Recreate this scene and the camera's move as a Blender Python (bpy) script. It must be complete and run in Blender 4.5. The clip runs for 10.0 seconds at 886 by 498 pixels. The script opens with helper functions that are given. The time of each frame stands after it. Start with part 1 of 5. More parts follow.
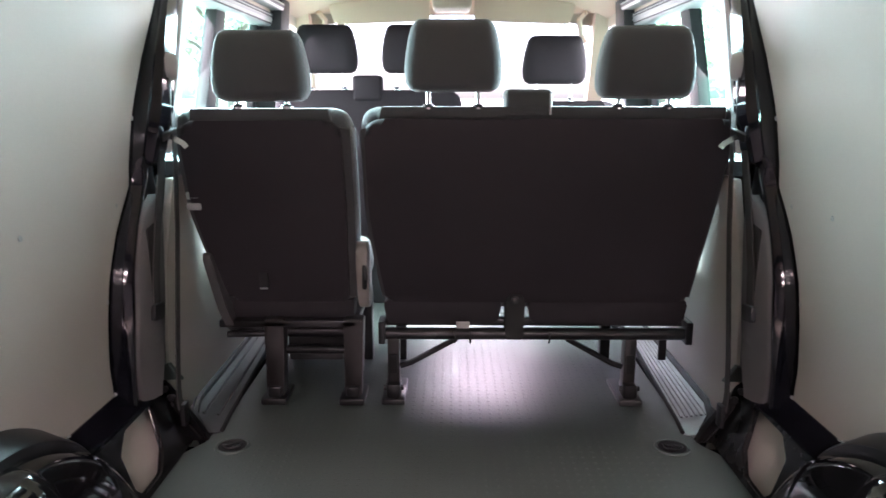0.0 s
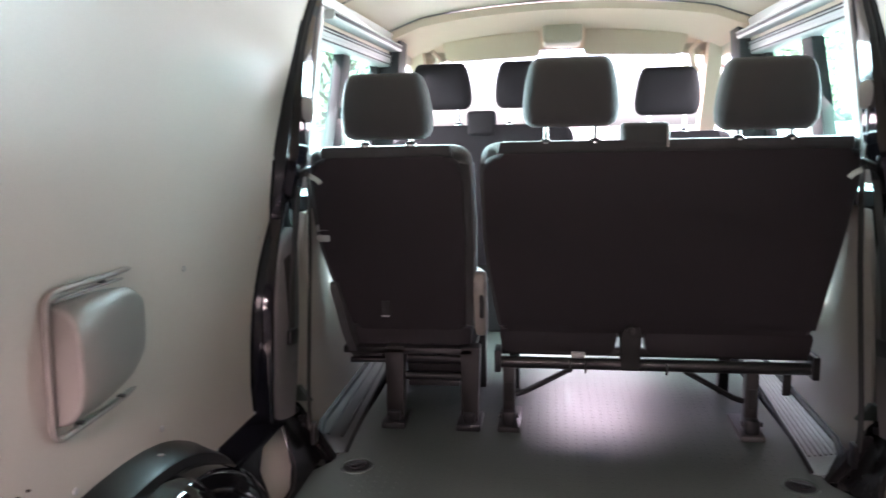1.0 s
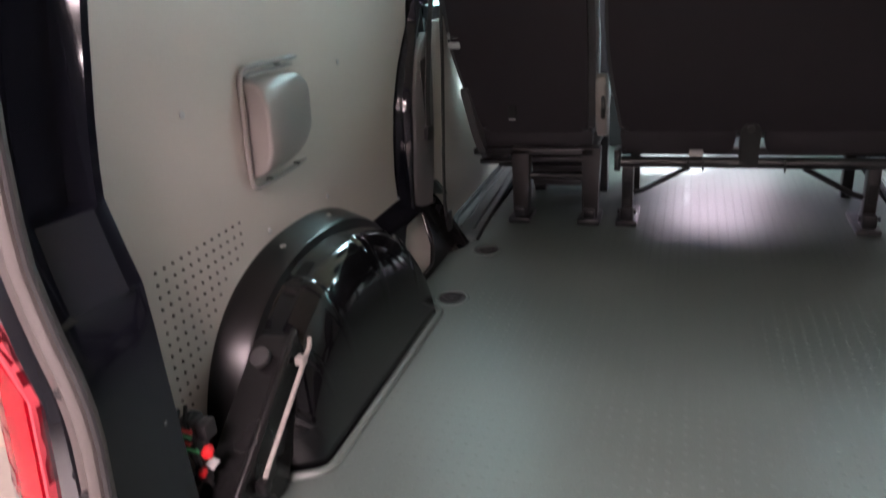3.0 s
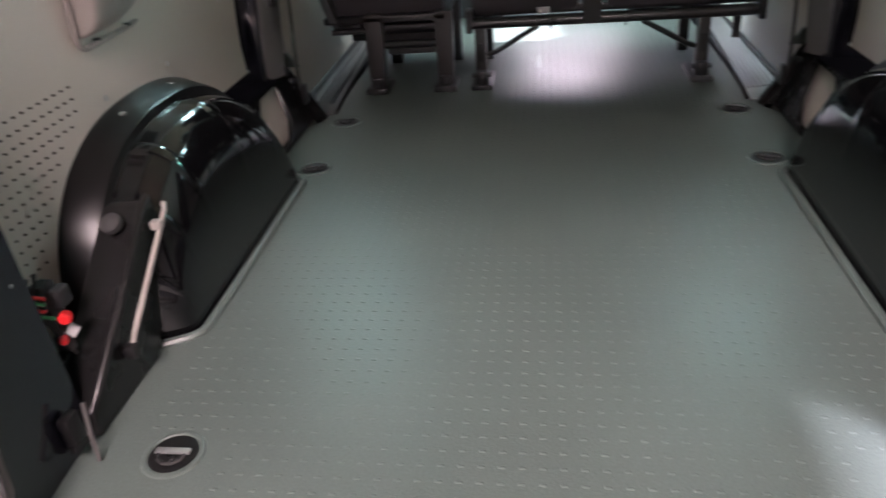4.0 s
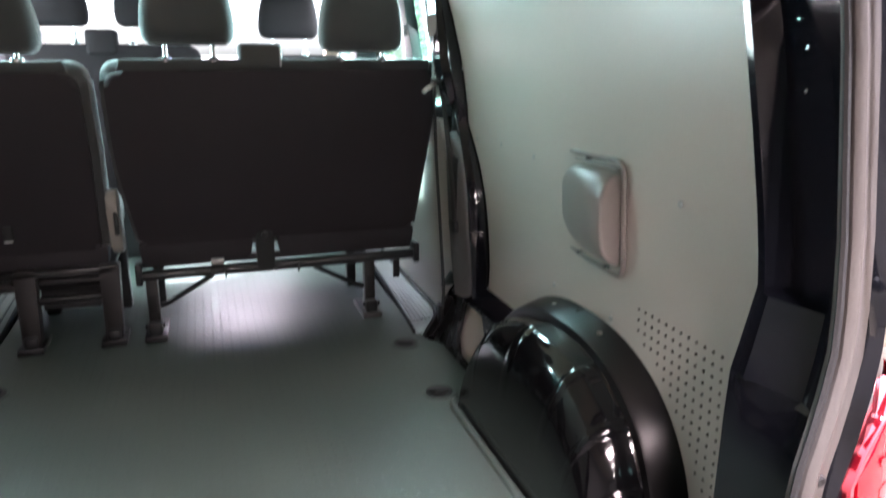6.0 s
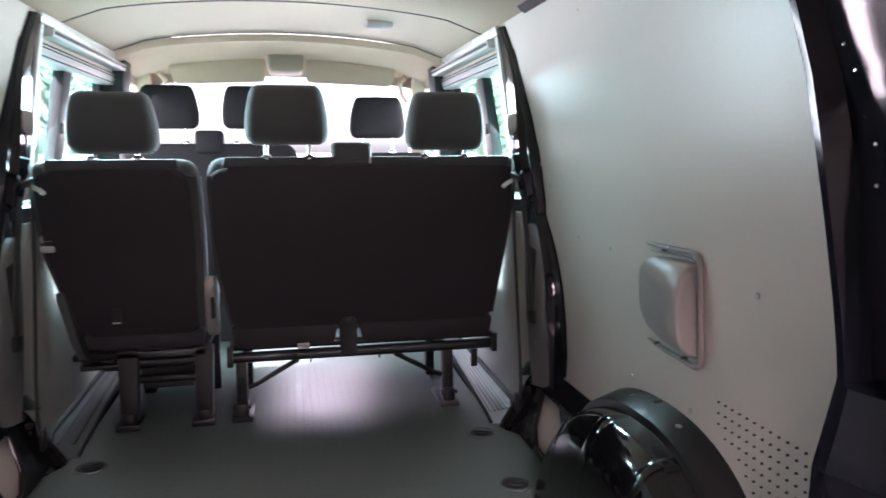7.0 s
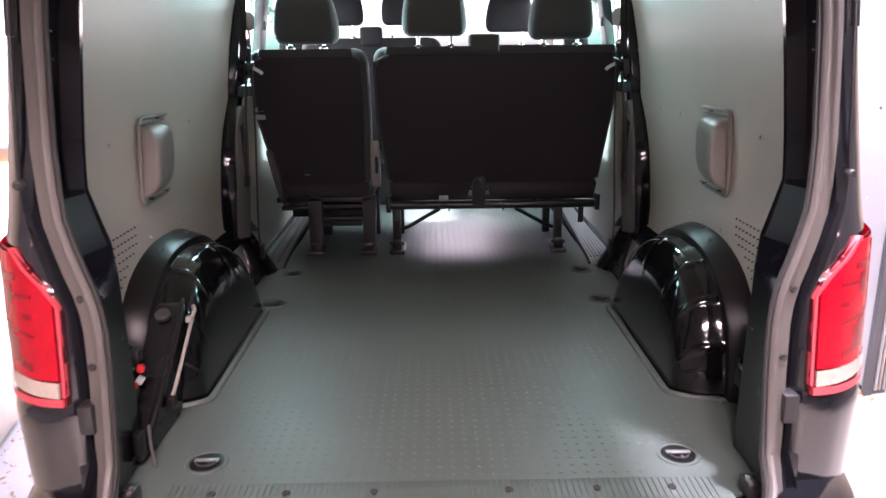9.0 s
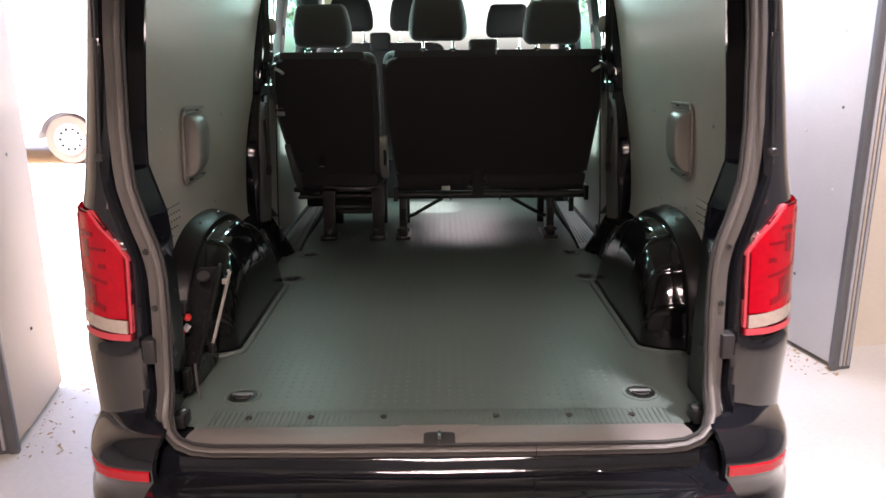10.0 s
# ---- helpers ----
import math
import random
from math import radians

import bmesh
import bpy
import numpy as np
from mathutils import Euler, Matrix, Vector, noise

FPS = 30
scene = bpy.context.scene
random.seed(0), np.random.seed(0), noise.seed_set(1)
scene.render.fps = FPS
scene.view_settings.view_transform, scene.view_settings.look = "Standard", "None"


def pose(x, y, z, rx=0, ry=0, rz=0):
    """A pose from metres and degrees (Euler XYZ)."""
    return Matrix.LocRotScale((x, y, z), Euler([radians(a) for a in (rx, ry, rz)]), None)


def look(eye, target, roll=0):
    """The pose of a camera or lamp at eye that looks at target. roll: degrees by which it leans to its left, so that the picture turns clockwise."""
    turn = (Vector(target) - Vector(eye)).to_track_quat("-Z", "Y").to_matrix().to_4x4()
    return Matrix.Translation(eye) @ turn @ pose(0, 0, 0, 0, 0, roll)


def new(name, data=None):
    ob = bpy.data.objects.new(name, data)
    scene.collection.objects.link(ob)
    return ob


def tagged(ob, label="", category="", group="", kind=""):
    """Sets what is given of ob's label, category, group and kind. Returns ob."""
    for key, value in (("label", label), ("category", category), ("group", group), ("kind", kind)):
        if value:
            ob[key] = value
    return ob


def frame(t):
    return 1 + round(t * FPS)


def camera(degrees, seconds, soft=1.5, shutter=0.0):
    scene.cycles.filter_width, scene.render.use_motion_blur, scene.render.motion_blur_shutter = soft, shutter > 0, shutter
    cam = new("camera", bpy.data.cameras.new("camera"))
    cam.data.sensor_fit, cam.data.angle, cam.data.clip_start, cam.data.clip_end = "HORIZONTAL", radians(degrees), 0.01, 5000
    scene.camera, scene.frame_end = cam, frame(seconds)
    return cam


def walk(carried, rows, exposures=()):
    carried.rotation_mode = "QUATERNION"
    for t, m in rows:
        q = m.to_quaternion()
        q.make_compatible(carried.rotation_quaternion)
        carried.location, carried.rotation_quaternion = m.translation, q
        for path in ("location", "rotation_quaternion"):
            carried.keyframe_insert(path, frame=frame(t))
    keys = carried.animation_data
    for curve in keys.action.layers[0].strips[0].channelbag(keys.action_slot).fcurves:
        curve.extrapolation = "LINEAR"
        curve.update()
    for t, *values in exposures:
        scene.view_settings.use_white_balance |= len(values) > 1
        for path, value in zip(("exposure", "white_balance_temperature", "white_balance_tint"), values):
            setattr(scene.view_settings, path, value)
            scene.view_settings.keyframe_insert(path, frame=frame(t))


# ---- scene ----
cam = camera(63.2, 10.0, 1.5, 0.5)
PATH = [
    (0, (-0.004, 0.027, 0.907), (-0.025, 1.983, 0.492), -0.0),
    (0.5, (-0.017, 0.013, 0.918), (-0.142, 1.972, 0.532), -0.6),
    (1, (-0.05, -0.037, 0.924), (-0.345, 1.913, 0.591), -1.3),
    (1.5, (-0.024, -0.106, 0.95), (-0.487, 1.811, 0.614), -1.9),
    (2, (-0.026, -0.173, 0.93), (-0.621, 1.693, 0.529), -2.6),
    (2.2, (-0.021, -0.188, 0.937), (-0.664, 1.645, 0.463), -2.9),
    (3.3, (0.035, -0.295, 0.802), (-0.571, 1.429, -0.012), -5.1),
    (3.5, (0.06, -0.311, 0.781), (-0.491, 1.402, -0.091), -5.7),
    (4, (0.035, -0.314, 0.757), (-0.249, 1.397, -0.239), -5.2),
    (4.5, (0.02, -0.321, 0.742), (0.049, 1.403, -0.27), -3.2),
    (5, (0.014, -0.309, 0.763), (0.315, 1.442, -0.155), -1.3),
    (5.5, (0.019, -0.306, 0.827), (0.52, 1.487, 0.095), -0.4),
    (6, (0.024, -0.293, 0.897), (0.628, 1.54, 0.373), 0.1),
    (6.2, (0.015, -0.308, 0.899), (0.635, 1.547, 0.481), 0.2),
    (7.3, (0.005, -0.404, 0.902), (0.345, 1.549, 0.633), -0.1),
    (7.5, (-0.044, -0.476, 0.911), (0.277, 1.474, 0.601), 0.2),
    (8, (-0.014, -0.666, 0.895), (0.158, 1.282, 0.477), -0.3),
    (8.5, (-0.008, -0.834, 0.853), (0.067, 1.108, 0.38), -0.4),
    (9, (-0.002, -1.005, 0.858), (0.016, 0.924, 0.33), -0.7),
    (9.5, (-0.022, -1.17, 0.852), (-0.012, 0.759, 0.324), -0.6),
    (10, (0.009, -1.318, 0.843), (0.013, 0.615, 0.332), -0.5),
]
walk(cam, [(t, look(eye, target, roll)) for t, eye, target, roll in PATH], [(0.0, 4.6, 6000, 37), (1.0, 4.45, 6050, 37), (2.0, 4.15, 6000, 37), (4.0, 4.35, 5950, 27), (4.5, 4.37, 5900, 26), (5.0, 4.37, 5850, 22), (5.5, 4.38, 5800, 20), (6.2, 4.45, 5800, 25), (7.5, 4.12, 5800, 38), (8.5, 4.1, 5850, 34), (9.2, 3.9, 6050, 32), (10.0, 3.28, 6300, 22)])

# ---- world, sun, lamps ----
GARAGE = pose(0, 0, 0, 0, 0, 11.5)
GROUND = -0.58

world = bpy.data.worlds.new("overcast_sky")
scene.world = world
world.use_nodes = True
wn = world.node_tree.nodes
sky = wn.new("ShaderNodeTexSky")
sky.sky_type = "NISHITA"
sky.sun_disc = False
sky.sun_elevation = radians(52)
sky.sun_rotation = radians(-105)
sky.air_density, sky.dust_density = 1.0, 4.0
wn["Background"].inputs["Strength"].default_value = 0.15
world.node_tree.links.new(sky.outputs[0], wn["Background"].inputs["Color"])

sun = new("sun", bpy.data.lights.new("sun", "SUN"))
sun.data.energy, sun.data.angle, sun.data.color = 2.0, radians(3), (1.0, 0.95, 0.9)
SUN_EL, SUN_AZ = radians(52), radians(-105)
sun.matrix_world = look((0, 0, 0), (-math.sin(SUN_AZ) * math.cos(SUN_EL), -math.cos(SUN_AZ) * math.cos(SUN_EL), -math.sin(SUN_EL)))


def strip_lamp(x, y, z, w, h, power, color):
    """The light of a ceiling fitting, in the garage's own directions."""
    lamp = new("lamp_light", bpy.data.lights.new("lamp_light", "AREA"))
    lamp.data.shape, lamp.data.size, lamp.data.size_y = "RECTANGLE", w, h
    lamp.data.energy, lamp.data.color = power, color
    lamp.matrix_world = GARAGE @ pose(x, y, z)


def window_light(at, target, w, h, power, color, spread):
    """Daylight entering at a window's opening."""
    lamp = new("window_light", bpy.data.lights.new("window_light", "AREA"))
    lamp.data.shape, lamp.data.size, lamp.data.size_y = "RECTANGLE", w, h
    lamp.data.energy, lamp.data.color, lamp.data.spread = power, color, radians(spread)
    lamp.matrix_world = look(at, target)


for s in (1, -1):
    window_light((s * 0.760, 2.45, 0.96), (0, 2.2, 0.35), 0.90, 0.42, 1.25, (0.88, 1.0, 0.86), 150)
    window_light((s * 0.735, 2.20, 1.00), (0, 1.45, 0.0), 0.34, 0.34, 1.4, (0.58, 1.0, 0.86), 138)
window_light((0, 3.80, 0.94), (0, 2.4, 0.05), 1.3, 0.40, 0.6, (1.0, 0.84, 0.74), 90)

LAMPS = [(-0.4, -2.0), (-0.3, -2.45), (-0.5, -3.6), (-0.9, -5.2)]
LAMP_Z = 2.75
SPOT = (1.01, -0.10)
for (lx, ly), power in zip(LAMPS, (8.5, 7.5, 1.0, 0.6)):
    strip_lamp(lx, ly, LAMP_Z - 0.09, 1.16, 0.12, power, (1.0, 0.78, 0.68))
strip_lamp(*SPOT, LAMP_Z - 0.035, 0.10, 0.10, 18.0, (1.0, 0.94, 0.93))

# ---- materials ----


def material(name, color, rough=0.5, metal=0.0, coat=0.0, grain=40.0, vary=0.15, bump=0.15, stain=3.0, stain_amt=0.12, sheen=0.0, spec=0.5, rough_vary=0.08):
    """A surface with two scales of colour and gloss variation and a fine relief."""
    m = bpy.data.materials.new(name)
    m.use_nodes = True
    n, l = m.node_tree.nodes, m.node_tree.links
    b = n["Principled BSDF"]
    co = n.new("ShaderNodeTexCoord")
    fine, wide = n.new("ShaderNodeTexNoise"), n.new("ShaderNodeTexNoise")
    fine.inputs["Scale"].default_value, fine.inputs["Detail"].default_value = grain, 6
    wide.inputs["Scale"].default_value, wide.inputs["Detail"].default_value = stain, 5
    for t in (fine, wide):
        l.new(co.outputs["Object"], t.inputs["Vector"])
    total = n.new("ShaderNodeMath")
    total.operation = "MULTIPLY_ADD"
    l.new(fine.outputs["Fac"], total.inputs[0])
    total.inputs[1].default_value = vary
    part2 = n.new("ShaderNodeMath")
    part2.operation = "MULTIPLY"
    l.new(wide.outputs["Fac"], part2.inputs[0])
    part2.inputs[1].default_value = stain_amt
    l.new(part2.outputs[0], total.inputs[2])
    ramp = n.new("ShaderNodeMixRGB")
    lo = tuple(c * (1 - vary - stain_amt) for c in color)
    hi = tuple(min(1, c * (1 + vary + stain_amt)) for c in color)
    ramp.inputs[1].default_value, ramp.inputs[2].default_value = (*lo, 1), (*hi, 1)
    scale = n.new("ShaderNodeMath")
    scale.operation = "DIVIDE"
    l.new(total.outputs[0], scale.inputs[0])
    scale.inputs[1].default_value = max(vary + stain_amt, 1e-3)
    l.new(scale.outputs[0], ramp.inputs[0])
    l.new(ramp.outputs[0], b.inputs["Base Color"])
    rr = n.new("ShaderNodeMath")
    rr.operation = "MULTIPLY_ADD"
    l.new(wide.outputs["Fac"], rr.inputs[0])
    rr.inputs[1].default_value, rr.inputs[2].default_value = rough_vary * 2, max(rough - rough_vary, 0.0)
    l.new(rr.outputs[0], b.inputs["Roughness"])
    b.inputs["Metallic"].default_value = metal
    b.inputs["Coat Weight"].default_value = coat
    b.inputs["Coat Roughness"].default_value = 0.04
    b.inputs["Specular IOR Level"].default_value = spec
    if sheen:
        b.inputs["Sheen Weight"].default_value = sheen
        b.inputs["Sheen Roughness"].default_value = 0.45
    if bump:
        bp = n.new("ShaderNodeBump")
        bp.inputs["Strength"].default_value, bp.inputs["Distance"].default_value = bump, 0.002
        l.new(fine.outputs["Fac"], bp.inputs["Height"])
        l.new(bp.outputs[0], b.inputs["Normal"])
    return m


def glass(name, tint, gloss=0.07):
    """A thin pane: light goes straight through it, tinted, and a little is mirrored."""
    m = bpy.data.materials.new(name)
    m.use_nodes = True
    n, l = m.node_tree.nodes, m.node_tree.links
    n.remove(n["Principled BSDF"])
    mix, clear, shine = n.new("ShaderNodeMixShader"), n.new("ShaderNodeBsdfTransparent"), n.new("ShaderNodeBsdfGlossy")
    clear.inputs["Color"].default_value = (*tint, 1)
    shine.inputs["Roughness"].default_value = 0.02
    mix.inputs[0].default_value = gloss
    l.new(clear.outputs[0], mix.inputs[1])
    l.new(shine.outputs[0], mix.inputs[2])
    l.new(mix.outputs[0], n["Material Output"].inputs["Surface"])
    return m


def emitter(name, color, strength):
    m = bpy.data.materials.new(name)
    m.use_nodes = True
    b = m.node_tree.nodes["Principled BSDF"]
    b.inputs["Emission Color"].default_value = (*color, 1)
    b.inputs["Emission Strength"].default_value = strength
    return m


M_RUBBER = material("rubber_mat", (0.080, 0.102, 0.092), 0.42, grain=220, vary=0.25, bump=0.25, stain=2.5, stain_amt=0.25, spec=0.42, rough_vary=0.1)
M_LINING = material("grey_lining", (0.52, 0.49, 0.44), 0.33, grain=260, vary=0.05, bump=0.06, stain=2.2, stain_amt=0.06, rough_vary=0.015)
M_POD = material("moulded_grey", (0.27, 0.25, 0.23), 0.36, grain=500, vary=0.06, bump=0.2, stain=4, stain_amt=0.05)
M_PAINT = material("black_paint", (0.007, 0.0075, 0.010), 0.08, coat=1.0, grain=600, vary=0.2, bump=0.006, stain=5, stain_amt=0.2, spec=0.3, rough_vary=0.03)
M_PAINT.node_tree.nodes["Principled BSDF"].inputs["Coat IOR"].default_value = 1.75
M_PAINTIN = material("inner_body_paint", (0.006, 0.0065, 0.010), 0.10, coat=0.3, grain=600, vary=0.2, bump=0.004, stain=5, stain_amt=0.2, spec=0.35, rough_vary=0.03)
M_ARCH = material("moulded_gloss_black", (0.003, 0.003, 0.0035), 0.12, coat=0.5, grain=30, vary=0.2, bump=0.03, stain=6, stain_amt=0.2, rough_vary=0.04, spec=0.35)
M_PLASTIC = material("black_plastic", (0.018, 0.018, 0.019), 0.45, grain=400, vary=0.2, bump=0.2, stain=5, stain_amt=0.15)
M_GREYPLASTIC = material("dark_grey_plastic", (0.06, 0.06, 0.06), 0.42, grain=400, vary=0.15, bump=0.2, stain=5, stain_amt=0.1)
M_VENT = material("dark_brown_vent", (0.045, 0.032, 0.025), 0.6, grain=300, vary=0.2, bump=0.1)
M_PILLAR = material("pillar_trim", (0.13, 0.125, 0.125), 0.45, grain=500, vary=0.1, bump=0.15, stain=4, stain_amt=0.1)
M_SEATBACK = material("seat_back_cloth", (0.029, 0.025, 0.0285), 0.6, grain=900, vary=0.35, bump=0.5, stain=5, stain_amt=0.15, sheen=0.03, spec=0.3)
M_CLOTH = material("seat_cloth", (0.062, 0.066, 0.066), 0.9, grain=1100, vary=0.4, bump=0.7, stain=6, stain_amt=0.12, sheen=0.35)
M_LIGHTPLASTIC = material("light_grey_plastic", (0.42, 0.44, 0.43), 0.4, grain=500, vary=0.06, bump=0.1, stain=5, stain_amt=0.06)
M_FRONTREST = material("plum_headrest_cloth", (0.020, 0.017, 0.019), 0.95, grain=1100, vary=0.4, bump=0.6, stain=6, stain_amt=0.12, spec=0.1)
M_JACK = material("black_moulded_cover", (0.009, 0.0088, 0.009), 0.26, grain=300, vary=0.2, bump=0.06, stain=6, stain_amt=0.2, spec=0.4)
M_FLANGE = material("satin_black_moulding", (0.007, 0.007, 0.0072), 0.3, grain=350, vary=0.15, bump=0.1, stain=5, stain_amt=0.2, spec=0.35)
M_STEELBLACK = material("black_coated_steel", (0.012, 0.012, 0.013), 0.32, grain=150, vary=0.2, bump=0.1, stain=9, stain_amt=0.2)
M_SEATLEG = material("dark_grey_steel", (0.022, 0.019, 0.0185), 0.4, grain=150, vary=0.2, bump=0.1, stain=9, stain_amt=0.2)
M_STEEL = material("bright_steel", (0.62, 0.62, 0.62), 0.22, metal=1.0, grain=120, vary=0.1, bump=0.03, stain=9, stain_amt=0.1)
M_ALU = material("ribbed_aluminium", (0.42, 0.44, 0.44), 0.38, metal=0.8, grain=160, vary=0.12, bump=0.06, stain=8, stain_amt=0.15)
M_SEAL = material("door_seal_rubber", (0.088, 0.080, 0.074), 0.5, grain=300, vary=0.12, bump=0.15, stain=6, stain_amt=0.12)
M_SILL = material("sill_plate", (0.16, 0.145, 0.135), 0.42, grain=300, vary=0.15, bump=0.15, stain=6, stain_amt=0.15)
M_BELT = material("belt_webbing", (0.055, 0.052, 0.050), 0.7, grain=900, vary=0.3, bump=0.4, stain=6, stain_amt=0.1)
M_REDLENS = material("red_lens", (0.40, 0.002, 0.010), 0.12, coat=0.25, grain=60, vary=0.25, bump=0.05, stain=10, stain_amt=0.2)
M_REDDARK = material("dark_red_lens", (0.11, 0.002, 0.006), 0.15, coat=1.0, grain=60, vary=0.3, bump=0.05, stain=10, stain_amt=0.2)
M_REDMID = material("mid_red_lens", (0.20, 0.002, 0.008), 0.15, coat=0.5, grain=60, vary=0.3, bump=0.05, stain=10, stain_amt=0.2)
M_REDRIM = material("pale_red_rim", (0.52, 0.06, 0.075), 0.4, coat=0.1, grain=60, vary=0.1, bump=0.0)
M_CLEARLENS = material("clear_lens", (0.42, 0.35, 0.30), 0.15, coat=1.0, grain=90, vary=0.2, bump=0.1, stain=10, stain_amt=0.15)
M_REDKNOB = material("red_plastic", (0.62, 0.02, 0.02), 0.35, grain=200, vary=0.1, bump=0.05)
M_BEIGE = material("beige_headliner", (0.66, 0.50, 0.37), 0.85, grain=500, vary=0.06, bump=0.2, stain=3, stain_amt=0.06)
M_ROOFGREY = material("roof_lining", (0.46, 0.39, 0.295), 0.5, grain=400, vary=0.05, bump=0.08, stain=2, stain_amt=0.06)
M_GLASS = glass("tinted_glass", (0.64, 0.90, 0.82))
M_SCREEN = glass("windscreen_glass", (0.66, 0.69, 0.67))
M_WALL = material("cream_wall_paint", (0.62, 0.55, 0.45), 0.7, grain=60, vary=0.06, bump=0.2, stain=1.2, stain_amt=0.1)
M_GREYWALL = material("grey_wall_render", (0.25, 0.25, 0.255), 0.75, grain=60, vary=0.06, bump=0.2, stain=1.2, stain_amt=0.1)
M_LEAFCREAM = material("cream_sheet_steel", (0.56, 0.47, 0.38), 0.5, grain=90, vary=0.05, bump=0.05, stain=2, stain_amt=0.12)
M_LEAF = material("grey_sheet_steel", (0.44, 0.44, 0.45), 0.45, metal=0.0, grain=90, vary=0.06, bump=0.05, stain=2, stain_amt=0.15)
M_FRAME = material("dark_steel_frame", (0.10, 0.10, 0.105), 0.45, grain=90, vary=0.12, bump=0.1, stain=4, stain_amt=0.2)
M_CONCRETE = material("concrete_floor", (0.52, 0.49, 0.44), 0.6, grain=45, vary=0.08, bump=0.3, stain=1.5, stain_amt=0.18)
M_ASPHALT = material("pale_paving", (0.42, 0.36, 0.30), 0.8, grain=60, vary=0.15, bump=0.5, stain=0.8, stain_amt=0.2)
M_CEIL = material("grey_ceiling", (0.30, 0.29, 0.27), 0.8, grain=40, vary=0.04, bump=0.1, stain=1, stain_amt=0.08)
M_WHITECAR = material("white_car_paint", (0.78, 0.78, 0.78), 0.25, coat=1.0, grain=200, vary=0.03, bump=0.0, stain=2, stain_amt=0.04)
M_TYRE = material("tyre_rubber", (0.02, 0.02, 0.02), 0.8, grain=200, vary=0.2, bump=0.3)
# tyre rubber and dust, with the sunlight on it put into the tan
M_SUNTYRE = material("sunlit_dusty_tyre", (0.20, 0.145, 0.105), 0.85, grain=60, vary=0.15, bump=0.3)
M_EARTH = material("dry_earth", (0.55, 0.33, 0.14), 0.95, grain=30, vary=0.25, bump=0.6)
M_DARKGLASS = material("dark_car_glass", (0.02, 0.03, 0.03), 0.06, coat=1.0, grain=10, vary=0.1, bump=0.0)
M_LAMP = emitter("lamp_diffuser", (1.0, 0.88, 0.72), 6.0)
M_LABEL = material("white_label", (0.5, 0.5, 0.5), 0.5, grain=100, vary=0.05, bump=0.0)
M_REDWIRE = material("red_wire", (0.5, 0.02, 0.02), 0.4, grain=200, vary=0.1, bump=0.0)
M_GREENWIRE = material("green_wire", (0.03, 0.28, 0.10), 0.4, grain=200, vary=0.1, bump=0.0)
M_LEAVES = material("green_leaves", (0.24, 0.27, 0.17), 0.6, grain=9, vary=0.35, bump=0.2, stain=0.7, stain_amt=0.3)
M_BARK = material("tree_bark", (0.12, 0.09, 0.07), 0.9, grain=25, vary=0.3, bump=0.6)
M_BROWN = material("dry_leaves", (0.40, 0.27, 0.13), 0.9, grain=80, vary=0.3, bump=0.5)

# ---- helpers for shapes ----
ROOT = {}


def thing(name, at, label="", category="", group="", kind=""):
    ob = new(name)
    ob.empty_display_size = 0.1
    ob.location = at
    ROOT[ob.name] = Vector(at)
    return tagged(ob, label, category, group, kind)


def finish(bm, angle=38, clean=True):
    if clean:
        bmesh.ops.recalc_face_normals(bm, faces=bm.faces)
    for f in bm.faces:
        f.smooth = True
    lim = radians(angle)
    for e in bm.edges:
        if len(e.link_faces) == 2 and e.calc_face_angle(0) > lim:
            e.smooth = False


def part(name, bm, mat, parent=None, label="", kind="", angle=38):
    """Links a bmesh as one mesh object under a thing or under a part."""
    finish(bm, angle)
    me = bpy.data.meshes.new(name)
    bm.to_mesh(me)
    bm.free()
    me.materials.append(mat)
    ob = new(name, me)
    if parent is not None:
        ob.parent = parent
        if parent.name in ROOT:
            ob.matrix_parent_inverse = Matrix.Translation(-ROOT[parent.name])
    return tagged(ob, label, kind=kind)


def box(bm, x0, x1, y0, y1, z0, z1, bev=0.0, seg=2, m=None):
    r = bmesh.ops.create_cube(bm, size=1.0)
    vs = r["verts"]
    for v in vs:
        v.co = Vector((x0 + (v.co.x + 0.5) * (x1 - x0), y0 + (v.co.y + 0.5) * (y1 - y0), z0 + (v.co.z + 0.5) * (z1 - z0)))
    if bev:
        es = list({e for v in vs for e in v.link_edges})
        r = bmesh.ops.bevel(bm, geom=es, offset=bev, segments=seg, profile=0.5, affect="EDGES")
        vs = list({v for f in r["faces"] for v in f.verts} | {v for v in vs if v.is_valid})
    if m is not None:
        bmesh.ops.transform(bm, matrix=m, verts=vs)
    return bm


def prism(bm, pts, fn, d0, d1, bev=0.0, seg=2):
    """A polygon of (u, v) extruded from depth d0 to d1; fn(u, v, d) gives the place."""
    lo = [bm.verts.new(fn(u, v, d0)) for u, v in pts]
    hi = [bm.verts.new(fn(u, v, d1)) for u, v in pts]
    a, b = bm.faces.new(lo), bm.faces.new(list(reversed(hi)))
    n = len(pts)
    for i in range(n):
        bm.faces.new((lo[i], hi[i], hi[(i + 1) % n], lo[(i + 1) % n]))
    if bev:
        es = list(set(a.edges) | set(b.edges))
        bmesh.ops.bevel(bm, geom=es, offset=bev, segments=seg, profile=0.5, affect="EDGES")
    return bm


